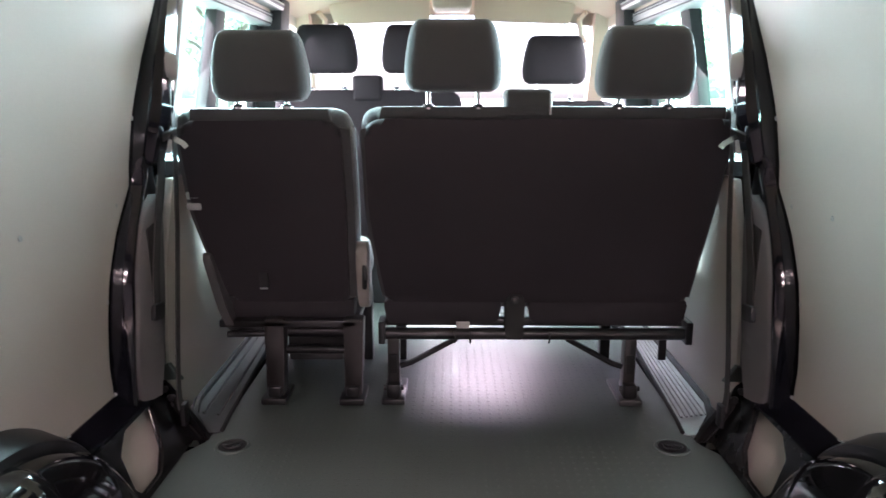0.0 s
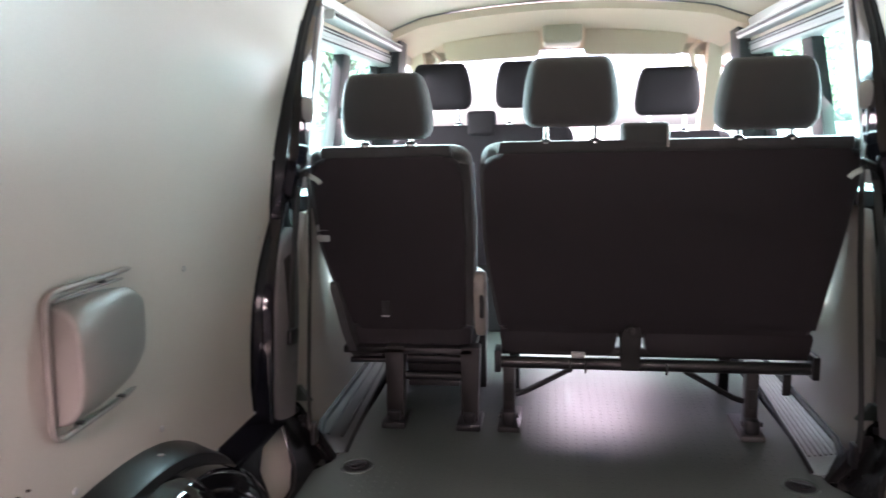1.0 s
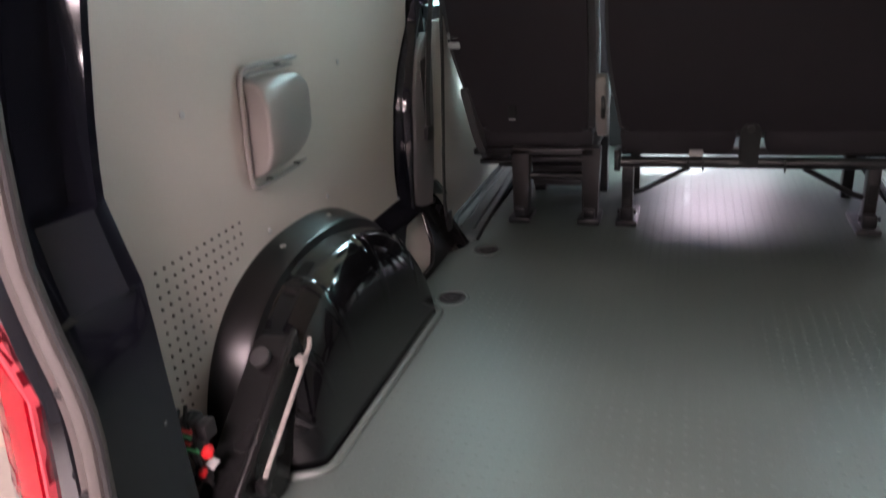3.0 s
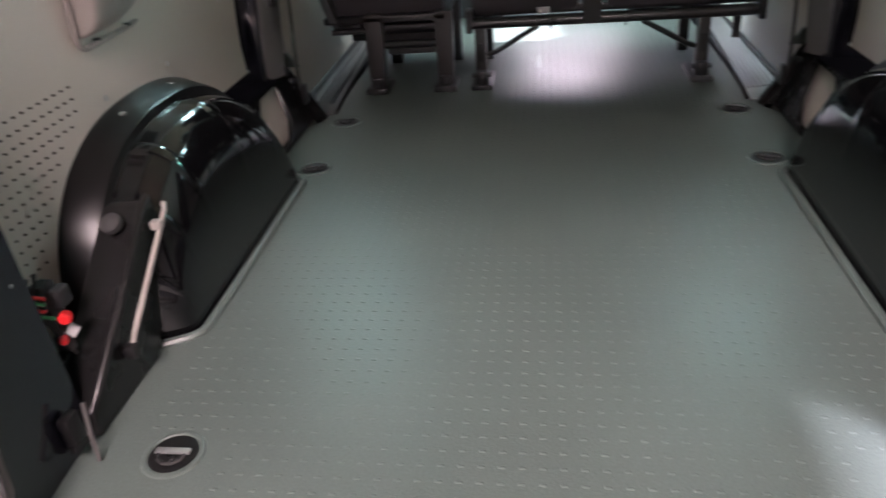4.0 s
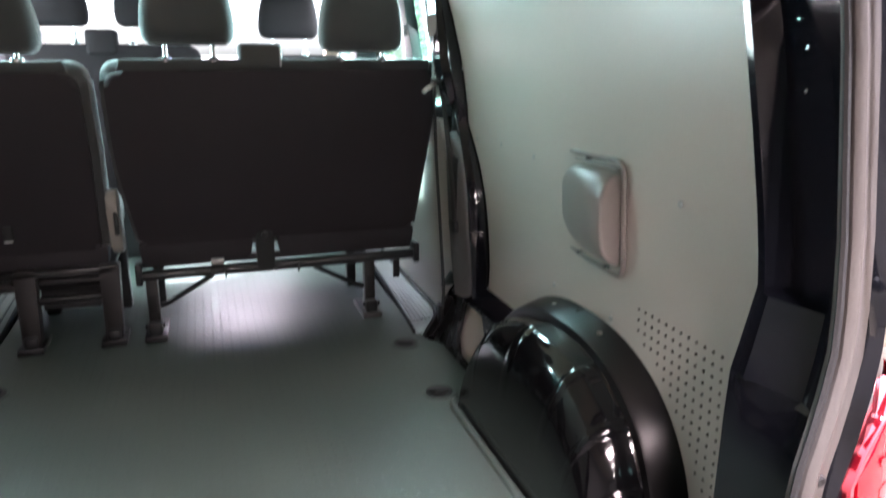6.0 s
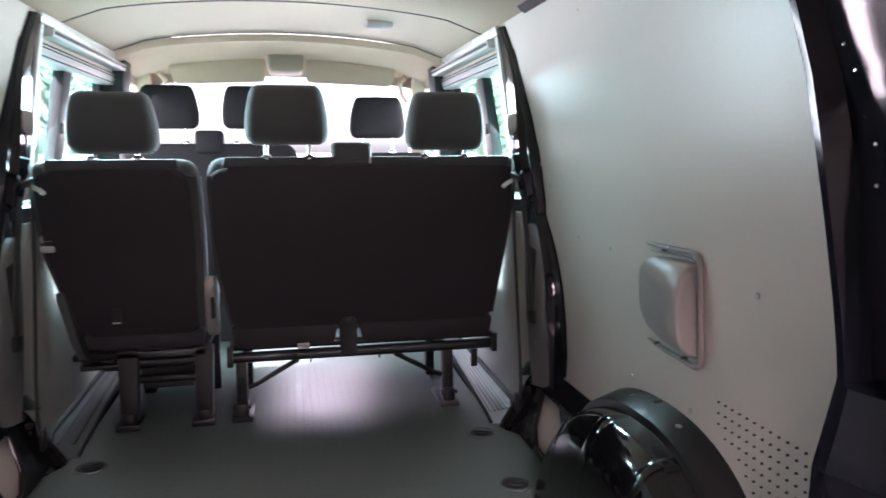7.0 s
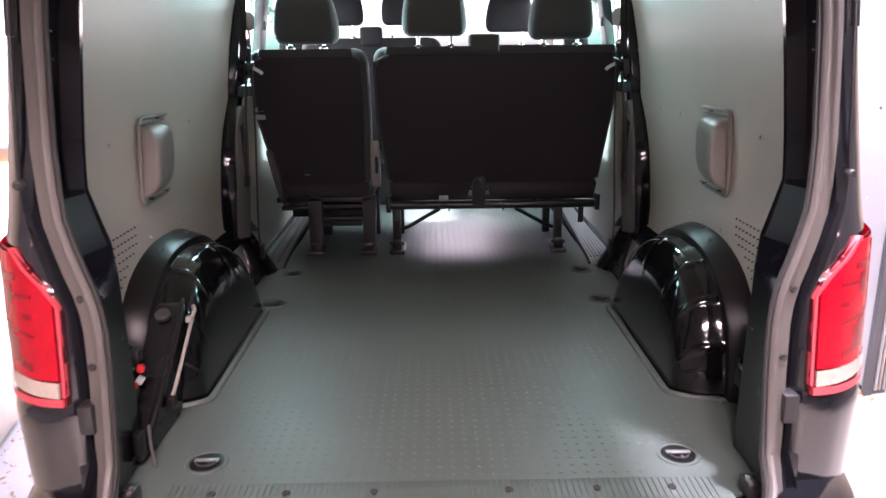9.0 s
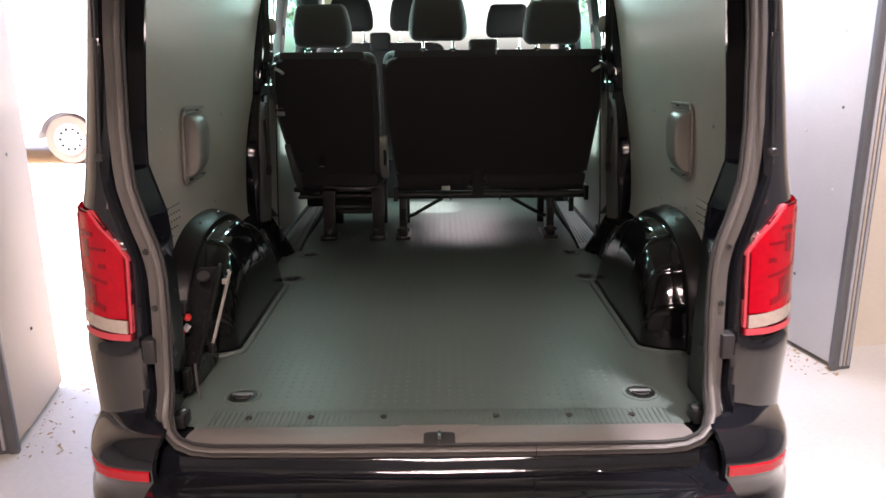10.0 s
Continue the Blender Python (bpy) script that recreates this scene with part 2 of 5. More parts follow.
def round_poly(pts, r, n=4):
    """The polygon with its corners rounded; r is one radius or one a corner."""
    out = []
    k = len(pts)
    for i in range(k):
        p, a, b = Vector(pts[i]), Vector(pts[i - 1]), Vector(pts[(i + 1) % k])
        ri = r[i] if isinstance(r, (list, tuple)) else r
        if ri <= 0:
            out.append(tuple(p))
            continue
        u, w = (a - p), (b - p)
        ri = min(ri, u.length * 0.48, w.length * 0.48)
        s, e = p + u.normalized() * ri, p + w.normalized() * ri
        for j in range(n + 1):
            t = j / n
            out.append(tuple((1 - t) ** 2 * s + 2 * t * (1 - t) * p + t * t * e))
    return out


def loft(bm, rings, closed=False, caps=False):
    vs = [[bm.verts.new(p) for p in r] for r in rings]
    n = len(rings[0])
    for a, b in zip(vs, vs[1:]):
        for i in range(n if closed else n - 1):
            j = (i + 1) % n
            try:
                bm.faces.new((a[i], a[j], b[j], b[i]))
            except ValueError:
                pass
    if caps:
        bm.faces.new(vs[0]), bm.faces.new(list(reversed(vs[-1])))
    return bm


def tube(bm, pts, r, n=8, closed=False, flat=None):
    """A round bar along points; flat=(a, b) makes it an a by b strip."""
    pts = [Vector(p) for p in pts]
    rings, k = [], len(pts)
    side = None
    for i, p in enumerate(pts):
        if closed:
            d = (pts[(i + 1) % k] - pts[i - 1]).normalized()
        else:
            d = (pts[min(i + 1, k - 1)] - pts[max(i - 1, 0)]).normalized()
        if side is None:
            side = d.orthogonal().normalized()
        side = (side - d * side.dot(d)).normalized()
        up = d.cross(side)
        ring = []
        for j in range(n):
            t = 2 * math.pi * j / n
            ring.append(p + side * r * math.cos(t) + up * r * math.sin(t))
        rings.append(ring)
    if closed:
        rings.append(rings[0])
        vs = [[bm.verts.new(q) for q in rg] for rg in rings[:-1]]
        vs.append(vs[0])
        for a, b in zip(vs, vs[1:]):
            for i in range(n):
                bm.faces.new((a[i], a[(i + 1) % n], b[(i + 1) % n], b[i]))
        return bm
    return loft(bm, rings, True, True)


def ribbon(bm, pts, wide, w, thick):
    """A flat strap along points, w wide in the direction wide."""
    pts, wide = [Vector(p) for p in pts], Vector(wide).normalized()
    rings = []
    for i, p in enumerate(pts):
        d = (pts[min(i + 1, len(pts) - 1)] - pts[max(i - 1, 0)]).normalized()
        nrm = d.cross(wide).normalized()
        s = nrm.cross(d).normalized()
        rings.append([p + s * w / 2 + nrm * thick / 2, p - s * w / 2 + nrm * thick / 2, p - s * w / 2 - nrm * thick / 2, p + s * w / 2 - nrm * thick / 2])
    return loft(bm, rings, True, True)


def lathe(bm, prof, m, n=20, cap=True):
    """Turns (radius, height) round the z axis of m."""
    rings = [[m @ Vector((r * math.cos(2 * math.pi * j / n), r * math.sin(2 * math.pi * j / n), h)) for j in range(n)] for r, h in prof]
    return loft(bm, rings, True, cap)


def lerp_table(table):
    xs, ys = zip(*table)
    return lambda v: float(np.interp(v, xs, ys))


B = bmesh.new

# ---- ground, garage, outdoors ----


def at_garage(bm):
    bmesh.ops.transform(bm, matrix=GARAGE, verts=bm.verts)
    return bm


bm = B()
box(bm, -400, 400, -400, 400, GROUND - 0.5, GROUND - 0.012)
tagged(part("ground", bm, M_ASPHALT), "pale worn paving outside the garage, overexposed by daylight", "ground", kind="structure")

bm = at_garage(box(B(), -4.6, 5.4, -7.2, 2.0, GROUND - 0.2, GROUND))
tagged(part("floor", bm, M_CONCRETE), "pale dusty concrete garage floor", "floor", kind="structure")


def wall(name, x0, x1, y0, y1, z0, z1, label="cream painted plain garage wall", mat=M_WALL):
    return tagged(part(name, at_garage(box(B(), x0, x1, y0, y1, z0, z1)), mat), label, "wall", kind="structure")


DOOR_L, DOOR_R, DOOR_TOP = -1.36, 2.20, 2.35
wall("wall_door_left", -4.6, DOOR_L, 1.6, 2.0, GROUND - 0.1, 3.0)
wall("wall_door_right", DOOR_R, 5.4, 1.6, 2.0, GROUND - 0.1, 3.0)
wall("wall_door_above", DOOR_L, DOOR_R, 1.6, 2.0, DOOR_TOP, 3.0)
wall("wall_left", -4.8, -4.6, -7.2, 2.0, GROUND - 0.1, 3.0, "plain grey garage wall", M_GREYWALL)
wall("wall_right", 5.4, 5.6, -7.2, 2.0, GROUND - 0.1, 3.0, "plain grey garage wall", M_GREYWALL)
wall("wall_back", -4.8, 5.6, -7.4, -7.2, GROUND - 0.1, 3.0, "plain grey garage wall", M_GREYWALL)
tagged(part("ceiling", at_garage(box(B(), -4.8, 5.6, -7.4, 2.0, 3.0, 3.2)), M_CEIL), "bare grey concrete garage ceiling", "ceiling", kind="structure")


def door_leaf(x, y0, y1, side, sheet, label):
    """A folded sheet-steel door leaf lining the doorway, with its edge profile and rivets."""
    root = thing("garage_door_leaf", GARAGE @ Vector((x, (y0 + y1) / 2, GROUND)), label, "door", "garage door leaves")
    t = 0.05 * side
    part("sheet", at_garage(box(B(), min(x, x + t), max(x, x + t), y0, y1, GROUND + 0.03, DOOR_TOP, 0.004)), sheet, root)
    bm = B()
    box(bm, min(x - t * 0.15, x + t * 0.5), max(x - t * 0.15, x + t * 0.5), y0 - 0.028, y0 - 0.002, GROUND, DOOR_TOP, 0.003)
    box(bm, min(x + t * 0.55, x + t * 2.0), max(x + t * 0.55, x + t * 2.0), y0 - 0.02, y0 + 0.03, GROUND, DOOR_TOP, 0.003)
    part("edge_profile", at_garage(bm), M_FRAME, root, "dark steel edge profile")
    for k, (q0, q1) in enumerate(((0.75, 0.95), (1.2, 1.3), (1.6, 1.72))):
        part("edge_bead", at_garage(box(B(), min(x + t * q0, x + t * q1), max(x + t * q0, x + t * q1), y0 - 0.029, y0 - 0.018, GROUND + 0.02, DOOR_TOP - 0.02, 0.002)), M_LEAF if k != 1 else M_LEAFCREAM, root, "pale bead along the edge profile")
    if side > 0:
        for dy in (0.19, 0.33):
            part("white_mark", at_garage(box(B(), x - 0.0015, x + 0.001, y0 + dy, y0 + dy + 0.022, 0.995, 1.025)), M_WHITECAR, root, "small pale sticker")
    for k, (dy, z) in enumerate(((0.12, 0.25), (0.12, 0.62), (0.16, 0.95), (0.30, -0.2), (0.34, 0.5), (0.14, 1.3), (0.36, 1.1))):
        bm = B()
        lathe(bm, [(0.007, 0), (0.007, 0.003), (0.003, 0.006)], GARAGE @ pose(x, y0 + dy, z) @ pose(0, 0, 0, 0, -90 * side, 0), 8)
        part("rivet", bm, M_FRAME if k % 2 else M_LABEL, root)
    return root


door_leaf(2.14, 1.40, 1.99, 1, M_LEAF, "grey sheet-steel folding garage door leaf, standing open")
door_leaf(-1.34, 1.43, 1.99, -1, M_LEAFCREAM, "cream sheet-steel folding garage door leaf, standing open")

for lx, ly in LAMPS:
    root = thing("ceiling_light", GARAGE @ Vector((lx, ly, LAMP_Z)), "white batten ceiling light with a warm diffuser", "ceiling light", "garage ceiling lights")
    part("housing", at_garage(box(B(), lx - 0.62, lx + 0.62, ly - 0.07, ly + 0.07, LAMP_Z, LAMP_Z + 0.06, 0.01)), M_WHITECAR, root)
    part("diffuser", at_garage(box(B(), lx - 0.60, lx + 0.60, ly - 0.05, ly + 0.05, LAMP_Z - 0.05, LAMP_Z - 0.001, 0.015)), M_LAMP, root)
    for dx in (-0.25, 0.25):
        part("hanger", at_garage(tube(B(), [(lx + dx, ly, LAMP_Z + 0.055), (lx + dx, ly, 3.0)], 0.006, 6)), M_STEEL, root)
root = thing("ceiling_light", GARAGE @ Vector((*SPOT, LAMP_Z)), "small round white ceiling light with a cool diffuser", "ceiling light", "garage ceiling lights")
part("housing", lathe(B(), [(0.085, 0.0), (0.085, 0.03), (0.06, 0.05)], GARAGE @ pose(*SPOT, LAMP_Z), 24), M_WHITECAR, root)
part("diffuser", lathe(B(), [(0.075, -0.03), (0.078, -0.012), (0.078, -0.001)], GARAGE @ pose(*SPOT, LAMP_Z), 24), M_LAMP, root)
part("hanger", at_garage(tube(B(), [(*SPOT, LAMP_Z + 0.045), (*SPOT, 3.0)], 0.012, 8)), M_STEEL, root)


PAVE = GROUND + 0.14
bm = B()
box(bm, -60, -2.6, 7.2, 40, GROUND - 0.3, PAVE, 0.02)
tagged(part("pavement", bm, M_ASPHALT), "raised pale pavement with a kerb outside", "pavement", kind="structure")


def road_wheel(root, x, y, r=0.315):
    m = pose(x, y, PAVE + r, 90, 0, 0)
    w = part("wheel", lathe(B(), [(r * 0.62, -0.1), (r * 0.95, -0.11), (r, -0.07), (r, 0.07), (r * 0.95, 0.11), (r * 0.62, 0.1)], m, 36, False), M_SUNTYRE, root, "dusty tyre coloured tan for the sun on it, on a steel wheel")
    rim = lathe(B(), [(r * 0.66, 0.08), (r * 0.62, 0.112), (r * 0.56, 0.10), (r * 0.5, 0.05), (r * 0.28, 0.085), (r * 0.16, 0.10)], m, 36)
    part("rim", rim, M_WHITECAR, w, "pale steel rim")
    for k in range(10):
        a = 2 * math.pi * k / 10
        part("rim_slot", lathe(B(), [(0.022, 0.06), (0.022, 0.083), (0.012, 0.084)], m @ pose(r * 0.42 * math.cos(a), r * 0.42 * math.sin(a), 0), 8), M_TYRE, w)


def white_van(cx, cy):
    """A parked white van seen from its side."""
    root = thing("parked_van", (cx, cy, PAVE), "white van parked on the paving outside", "van")
    g = PAVE
    prof = [(-2.5, 0.32), (-2.5, 1.15), (-1.95, 1.25), (-1.35, 1.95), (-0.9, 2.0), (2.45, 2.0), (2.52, 1.9), (2.5, 0.32)]
    arches = []
    for wx in (1.55, -1.5):
        arches += [(wx + 0.42 * math.cos(a), 0.32 + 0.40 * math.sin(a)) for a in np.linspace(0, math.pi, 11)]
    poly = prof[:7] + [prof[7]] + arches
    part("body", prism(B(), round_poly(poly, [0.1, 0.1, 0.2, 0.2, 0.2, 0.1, 0.1, 0.1] + [0] * len(arches)), lambda u, v, d: (cx + u, cy + d, g + v), 0.0, 1.9, 0.05), M_WHITECAR, root)
    part("door_window", prism(B(), round_poly([(-1.75, 1.25), (-1.3, 1.82), (-0.65, 1.82), (-0.65, 1.25)], 0.06), lambda u, v, d: (cx + u, cy + d, g + v), -0.008, 0.01), M_DARKGLASS, root)
    part("tail_light", box(B(), cx + 2.36, cx + 2.53, cy - 0.01, cy + 0.16, g + 0.95, g + 1.35, 0.02), M_REDLENS, root)
    for wx in (1.55, -1.5):
        road_wheel(root, cx + wx, cy + 0.12)
        road_wheel(root, cx + wx, cy + 1.75)
    return root


white_van(-6.32, 8.02)
tagged(part("earth_bed", box(B(), -9.5, -4.95, 8.15, 9.5, PAVE - 0.05, PAVE + 0.006), M_EARTH), "strip of bare dry brown earth under the parked van", "earth", kind="structure")

# ---- the van ----
van = thing("van", (0, 2.2, GROUND), "black panel van with open tailgate in a garage doorway", "van")

xw = lerp_table([(-0.1, 0.79), (0.3, 0.785), (0.6, 0.772), (1.0, 0.742), (1.2, 0.715), (1.32, 0.685)])
xs = lerp_table([(0.0, 0.622), (0.34, 0.622), (0.42, 0.632), (0.50, 0.662), (0.58, 0.684), (0.7, 0.691), (0.95, 0.690), (1.1, 0.675), (1.2, 0.64), (1.27, 0.57)])
ys = lerp_table([(-0.02, 0.13), (0.03, 0.165), (0.1, 0.225), (0.3, 0.255), (0.6, 0.29), (1.0, 0.35), (1.27, 0.42)])
lip_x = lerp_table([(-0.1, 0.655), (0.42, 0.660), (0.488, 0.668), (0.598, 0.703), (0.602, 0.704), (1.0, 0.704), (1.15, 0.69), (1.3, 0.66)])
lip_y = lerp_table([(-0.1, 0.43), (0.35, 0.424), (0.42, 0.425), (0.5, 0.432), (0.58, 0.436), (0.66, 0.447), (0.74, 0.465), (0.85, 0.493), (1.0, 0.536), (1.15, 0.58), (1.3, 0.62)])


def yr(z):
    """The rear edge of the lining panel."""
    return lip_y(z) + 0.012


tumble = lerp_table([(-0.6, 0.0), (0.5, 0.0), (0.56, 0.012), (0.62, 0.020), (0.95, 0.048), (1.2, 0.066), (1.3, 0.09), (1.38, 0.16)])
swell = lerp_table([(-0.6, 0.0), (-0.05, 0.0), (0.03, 0.0), (0.165, 0.0105), (0.180, 0.0115), (0.198, 0.0105), (0.207, 0.007), (0.213, 0.0), (1.5, 0.0)])
PLAN = [(0.692, 0.250), (0.755, 0.262), (0.812, 0.300), (0.852, 0.360), (0.872, 0.44), (0.886, 0.56), (0.90, 0.9), (0.92, 1.5), (0.93, 2.04)]


def skin(u, z, out=0.0):
    """The outer body side: u runs along the plan curve from the tailgate forwards."""
    k = min(int(u), len(PLAN) - 2)
    t = u - k
    p, q = Vector(PLAN[k]), Vector(PLAN[k + 1])
    o = Vector(PLAN[k - 1]) if k else 2 * p - q
    r = Vector(PLAN[k + 2]) if k + 2 < len(PLAN) else 2 * q - p
    m0, m1 = (q - o) * 0.5, (r - p) * 0.5
    c = p * (2 * t ** 3 - 3 * t ** 2 + 1) + m0 * (t ** 3 - 2 * t ** 2 + t) + q * (3 * t ** 2 - 2 * t ** 3) + m1 * (t ** 3 - t ** 2)
    d = (p * (6 * t ** 2 - 6 * t) + m0 * (3 * t ** 2 - 4 * t + 1) + q * (6 * t - 6 * t ** 2) + m1 * (3 * t ** 2 - 2 * t)).normalized()
    c = c + Vector((d.y, -d.x)) * out
    fade = max(0.0, 1 - max(0, c.y - 0.25) / 0.5)
    c = c + Vector((d.y, -d.x)) * swell(z) * min(1.0, u)
    return Vector((c.x - tumble(z), c.y + (ys(max(z, 0.205)) - 0.255 - 0.10 * min(0.2, max(0.0, 0.205 - z))) * fade, z))


def side(s):
    """Mirror for the left-hand side."""
    return lambda v: Vector((s * v[0], v[1], v[2]))


# load floor mat, a sheet with edges, its studs and the sill plate
bm = B()
outline = [(-0.60, 0.245), (0.60, 0.245), (0.70, 0.33), (0.785, 0.50), (0.785, 1.60), (0.66, 1.80), (0.645, 1.95), (0.645, 3.6), (-0.645, 3.6), (-0.645, 1.95), (-0.66, 1.80), (-0.785, 1.60), (-0.785, 0.50), (-0.70, 0.33)]
prism(bm, outline, lambda u, v, d: (u, v, d), -0.006, 0.0)
mat = part("floor_mat", bm, M_RUBBER, van, "dark grey studded rubber load-floor mat")

bm = B()
cols, rows = 43, 118
for j in range(rows):
    y = 0.275 + j * 0.0285
    for i in range(cols):
        x = (i - (cols - 1) / 2) * 0.0282
        if abs(x) > 0.575 or (y < 0.44 and 0.45 < abs(x) < 0.60):
            continue
        a, b2, h = 0.0050, 0.0026, 0.0012 if y < 1.0 else 0.0010
        base = [bm.verts.new((x + sx * a, y + sy * b2, 0.0003)) for sx, sy in ((-1, -1), (1, -1), (1, 1), (-1, 1))]
        top = [bm.verts.new((x + sx * a * 0.6, y + sy * b2 * 0.55, h)) for sx, sy in ((-1, -1), (1, -1), (1, 1), (-1, 1))]
        bm.faces.new(top)
        for k in range(4):
            bm.faces.new((base[k], base[(k + 1) % 4], top[(k + 1) % 4], top[k]))
part("mat_studs", bm, M_RUBBER, mat, "rows of small raised rubber studs", kind="stuff")

bm = B()
box(bm, -0.775, 0.775, 0.2, 4.0, -0.09, -0.012)
part("floor_pan", bm, M_PAINT, van)

bm = B()
prism(bm, round_poly([(-0.575, 0.222), (-0.10, 0.220), (-0.085, 0.226), (0.085, 0.226), (0.10, 0.220), (0.575, 0.222), (0.59, 0.18), (0.565, 0.135), (-0.565, 0.135), (-0.59, 0.18)], [0.004, 0.01, 0.01, 0.01, 0.01, 0.004, 0.02, 0.01, 0.01, 0.02]), lambda u, v, d: (u, v, d), -0.012, 0.004, 0.002)
sill = part("sill_plate", bm, M_SILL, van, "brown-grey plastic sill plate with a ribbed edge")
bm = B()
prism(bm, round_poly([(-0.582, 0.2235), (-0.10, 0.2215), (-0.085, 0.2275), (0.085, 0.2275), (0.10, 0.2215), (0.582, 0.2235), (0.575, 0.275), (0.545, 0.306), (-0.545, 0.306), (-0.575, 0.275)], [0.004, 0.004, 0.004, 0.004, 0.004, 0.004, 0.02, 0.03, 0.03, 0.02]), lambda u, v, d: (u, v, d), -0.01, 0.0035, 0.0015)
part("rib_strip", bm, M_RUBBER, sill, "dark ribbed strip behind the sill")
bm = B()
for i in range(87):
    x = -0.55 + i * 0.0128
    box(bm, x - 0.0014, x + 0.0014, 0.229, 0.300, 0.003, 0.0056)
part("ribs", bm, M_RUBBER, sill, "fine raised ribs along the sill", kind="stuff")
for x in (-0.462, -0.312, -0.135, 0.137, 0.315, 0.467):
    part("sill_screw", lathe(B(), [(0.0085, 0.003), (0.0085, 0.0066), (0.005, 0.0085), (0.003, 0.006)], pose(x, 0.267, 0), 12), M_TYRE, sill, "dark screw head")
for s in (1, -1):
    part("sill_flute", prism(B(), [(s * 0.085, 0.2255), (s * 0.036, 0.182), (s * 0.036, 0.170), (s * 0.045, 0.178), (s * 0.10, 0.2195)], lambda u, v, d: (u, v, d), 0.0, 0.0052, 0.0004), M_SILL, sill)
bm = B()
prism(bm, round_poly([(-0.036, 0.126), (-0.036, 0.188), (0.036, 0.188), (0.036, 0.126)], [0.002, 0.012, 0.012, 0.002]), lambda u, v, d: (u, v, d), 0.0, 0.0065, 0.001)
latch_plate = part("latch_opening", bm, M_TYRE, sill, "black tailgate latch opening")
part("latch_bolt", tube(B(), [(0.0, 0.185, 0.006), (0.0, 0.175, 0.013), (0.0, 0.145, 0.013), (0.0, 0.135, 0.006)], 0.005, 8), M_STEEL, latch_plate, "bright steel striker")

# door seal, one ring round the tailgate opening
zz = [0.1, 0.18, 0.27, 0.36, 0.40, 0.44, 0.48, 0.52, 0.57, 0.62, 0.7, 0.8, 0.9, 1.0, 1.1, 1.17, 1.22]
right = [(xs(z), ys(z), z) for z in zz]
corner_low = [(0.50, 0.122, 0.012), (0.548, 0.126, 0.015), (0.580, 0.137, 0.022), (0.602, 0.155, 0.034), (0.614, 0.178, 0.055)]
corner_top = [(0.655, 0.405, 1.25), (0.60, 0.415, 1.275), (0.4, 0.42, 1.29), (0.0, 0.42, 1.295)]
half = [(0.0, 0.118, 0.011), (0.25, 0.119, 0.011)] + corner_low + right + corner_top
ring = half + [(-x, y, z) for x, y, z in reversed(half[1:-1])]
path = [Vector(p) for p in ring]
n = len(path)
rings, lips = [], []
for i in range(n):
    d = (path[(i + 1) % n] - path[i - 1]).normalized()
    c = Vector((0, 0.3, 0.6))
    inn = Vector((c.x - path[i].x, 0, c.z - path[i].z))
    inn = (inn - d * inn.dot(d)).normalized()
    back = d.cross(inn).normalized()
    if back.y > 0:
        back = -back
    sec = [(0.0, 0.0), (0.0, 0.011), (-0.004, 0.016), (-0.009, 0.018), (-0.014, 0.016), (-0.017, 0.010), (-0.020, 0.0080), (-0.037, 0.0065), (-0.039, 0.004), (-0.039, -0.01), (0.0, -0.01)]
    low = 0.62 if path[i].z < 0.04 else 1.0
    rings.append([path[i] + inn * u * low + back * w for u, w in sec])
    lips.append(path[i] + inn * 0.004 + back * 0.004)
bm = B()
vs = [[bm.verts.new(p) for p in r] for r in rings]
vs.append(vs[0])
for a, b2 in zip(vs, vs[1:]):
    for i in range(len(sec)):
        j = (i + 1) % len(sec)
        bm.faces.new((a[i], a[j], b2[j], b2[i]))
seal = part("door_seal", bm, M_SEAL, van, "grey-brown rubber seal round the tailgate opening")
part("seal_lip", tube(B(), lips + lips[:1], 0.0045, 6), M_TYRE, seal, "black inner lip of the seal")

part("seal_joint", box(B(), 0.213, 0.2148, 0.0985, 0.119, -0.012, 0.0118), M_TYRE, seal, "thin dark joint of the seal")

# sill front panel and bumper
bm = B()
prof = [(0.135, -0.012), (0.110, -0.013), (0.105, -0.016), (0.102, -0.023), (0.100, -0.034), (0.097, -0.041), (0.092, -0.046), (0.084, -0.049), (0.070, -0.0510), (0.040, -0.0535), (-0.010, -0.056), (-0.024, -0.060), (-0.030, -0.070), (-0.030, -0.22), (-0.02, -0.32), (0.06, -0.36)]
bx = [0.0, 0.3, 0.5, 0.58, 0.63]


def bumper_row(x):
    bow = 0.035 * (x / 0.63) ** 2
    return [(x, y + bow, z) for y, z in prof]


rows_b = [bumper_row(-x) for x in reversed(bx[1:])] + [bumper_row(x) for x in bx]
loft(bm, rows_b)
bumper = part("bumper", bm, M_PAINT, van, "glossy black rear bumper", angle=50)
EAR = [(0.622, 0.068), (0.68, 0.075), (0.73, 0.090), (0.765, 0.115), (0.797, 0.16), (0.825, 0.22), (0.85, 0.30), (0.870, 0.40), (0.884, 0.52), (0.894, 0.70)]
EAR_PROF = [(-0.12, 0.046), (-0.075, 0.043), (-0.045, 0.034), (-0.020, 0.019), (-0.006, 0.0), (0.0, -0.014), (0.0, -0.050), (-0.003, -0.056), (-0.003, -0.10), (0.008, -0.115), (0.010, -0.25), (-0.03, -0.36)]


def ear_point(i, o, z):
    p, q = Vector(EAR[max(i - 1, 0)]), Vector(EAR[min(i + 1, len(EAR) - 1)])
    d = (q - p).normalized()
    c = Vector(EAR[i]) + Vector((d.y, -d.x)) * o
    return Vector((c.x, c.y, z))


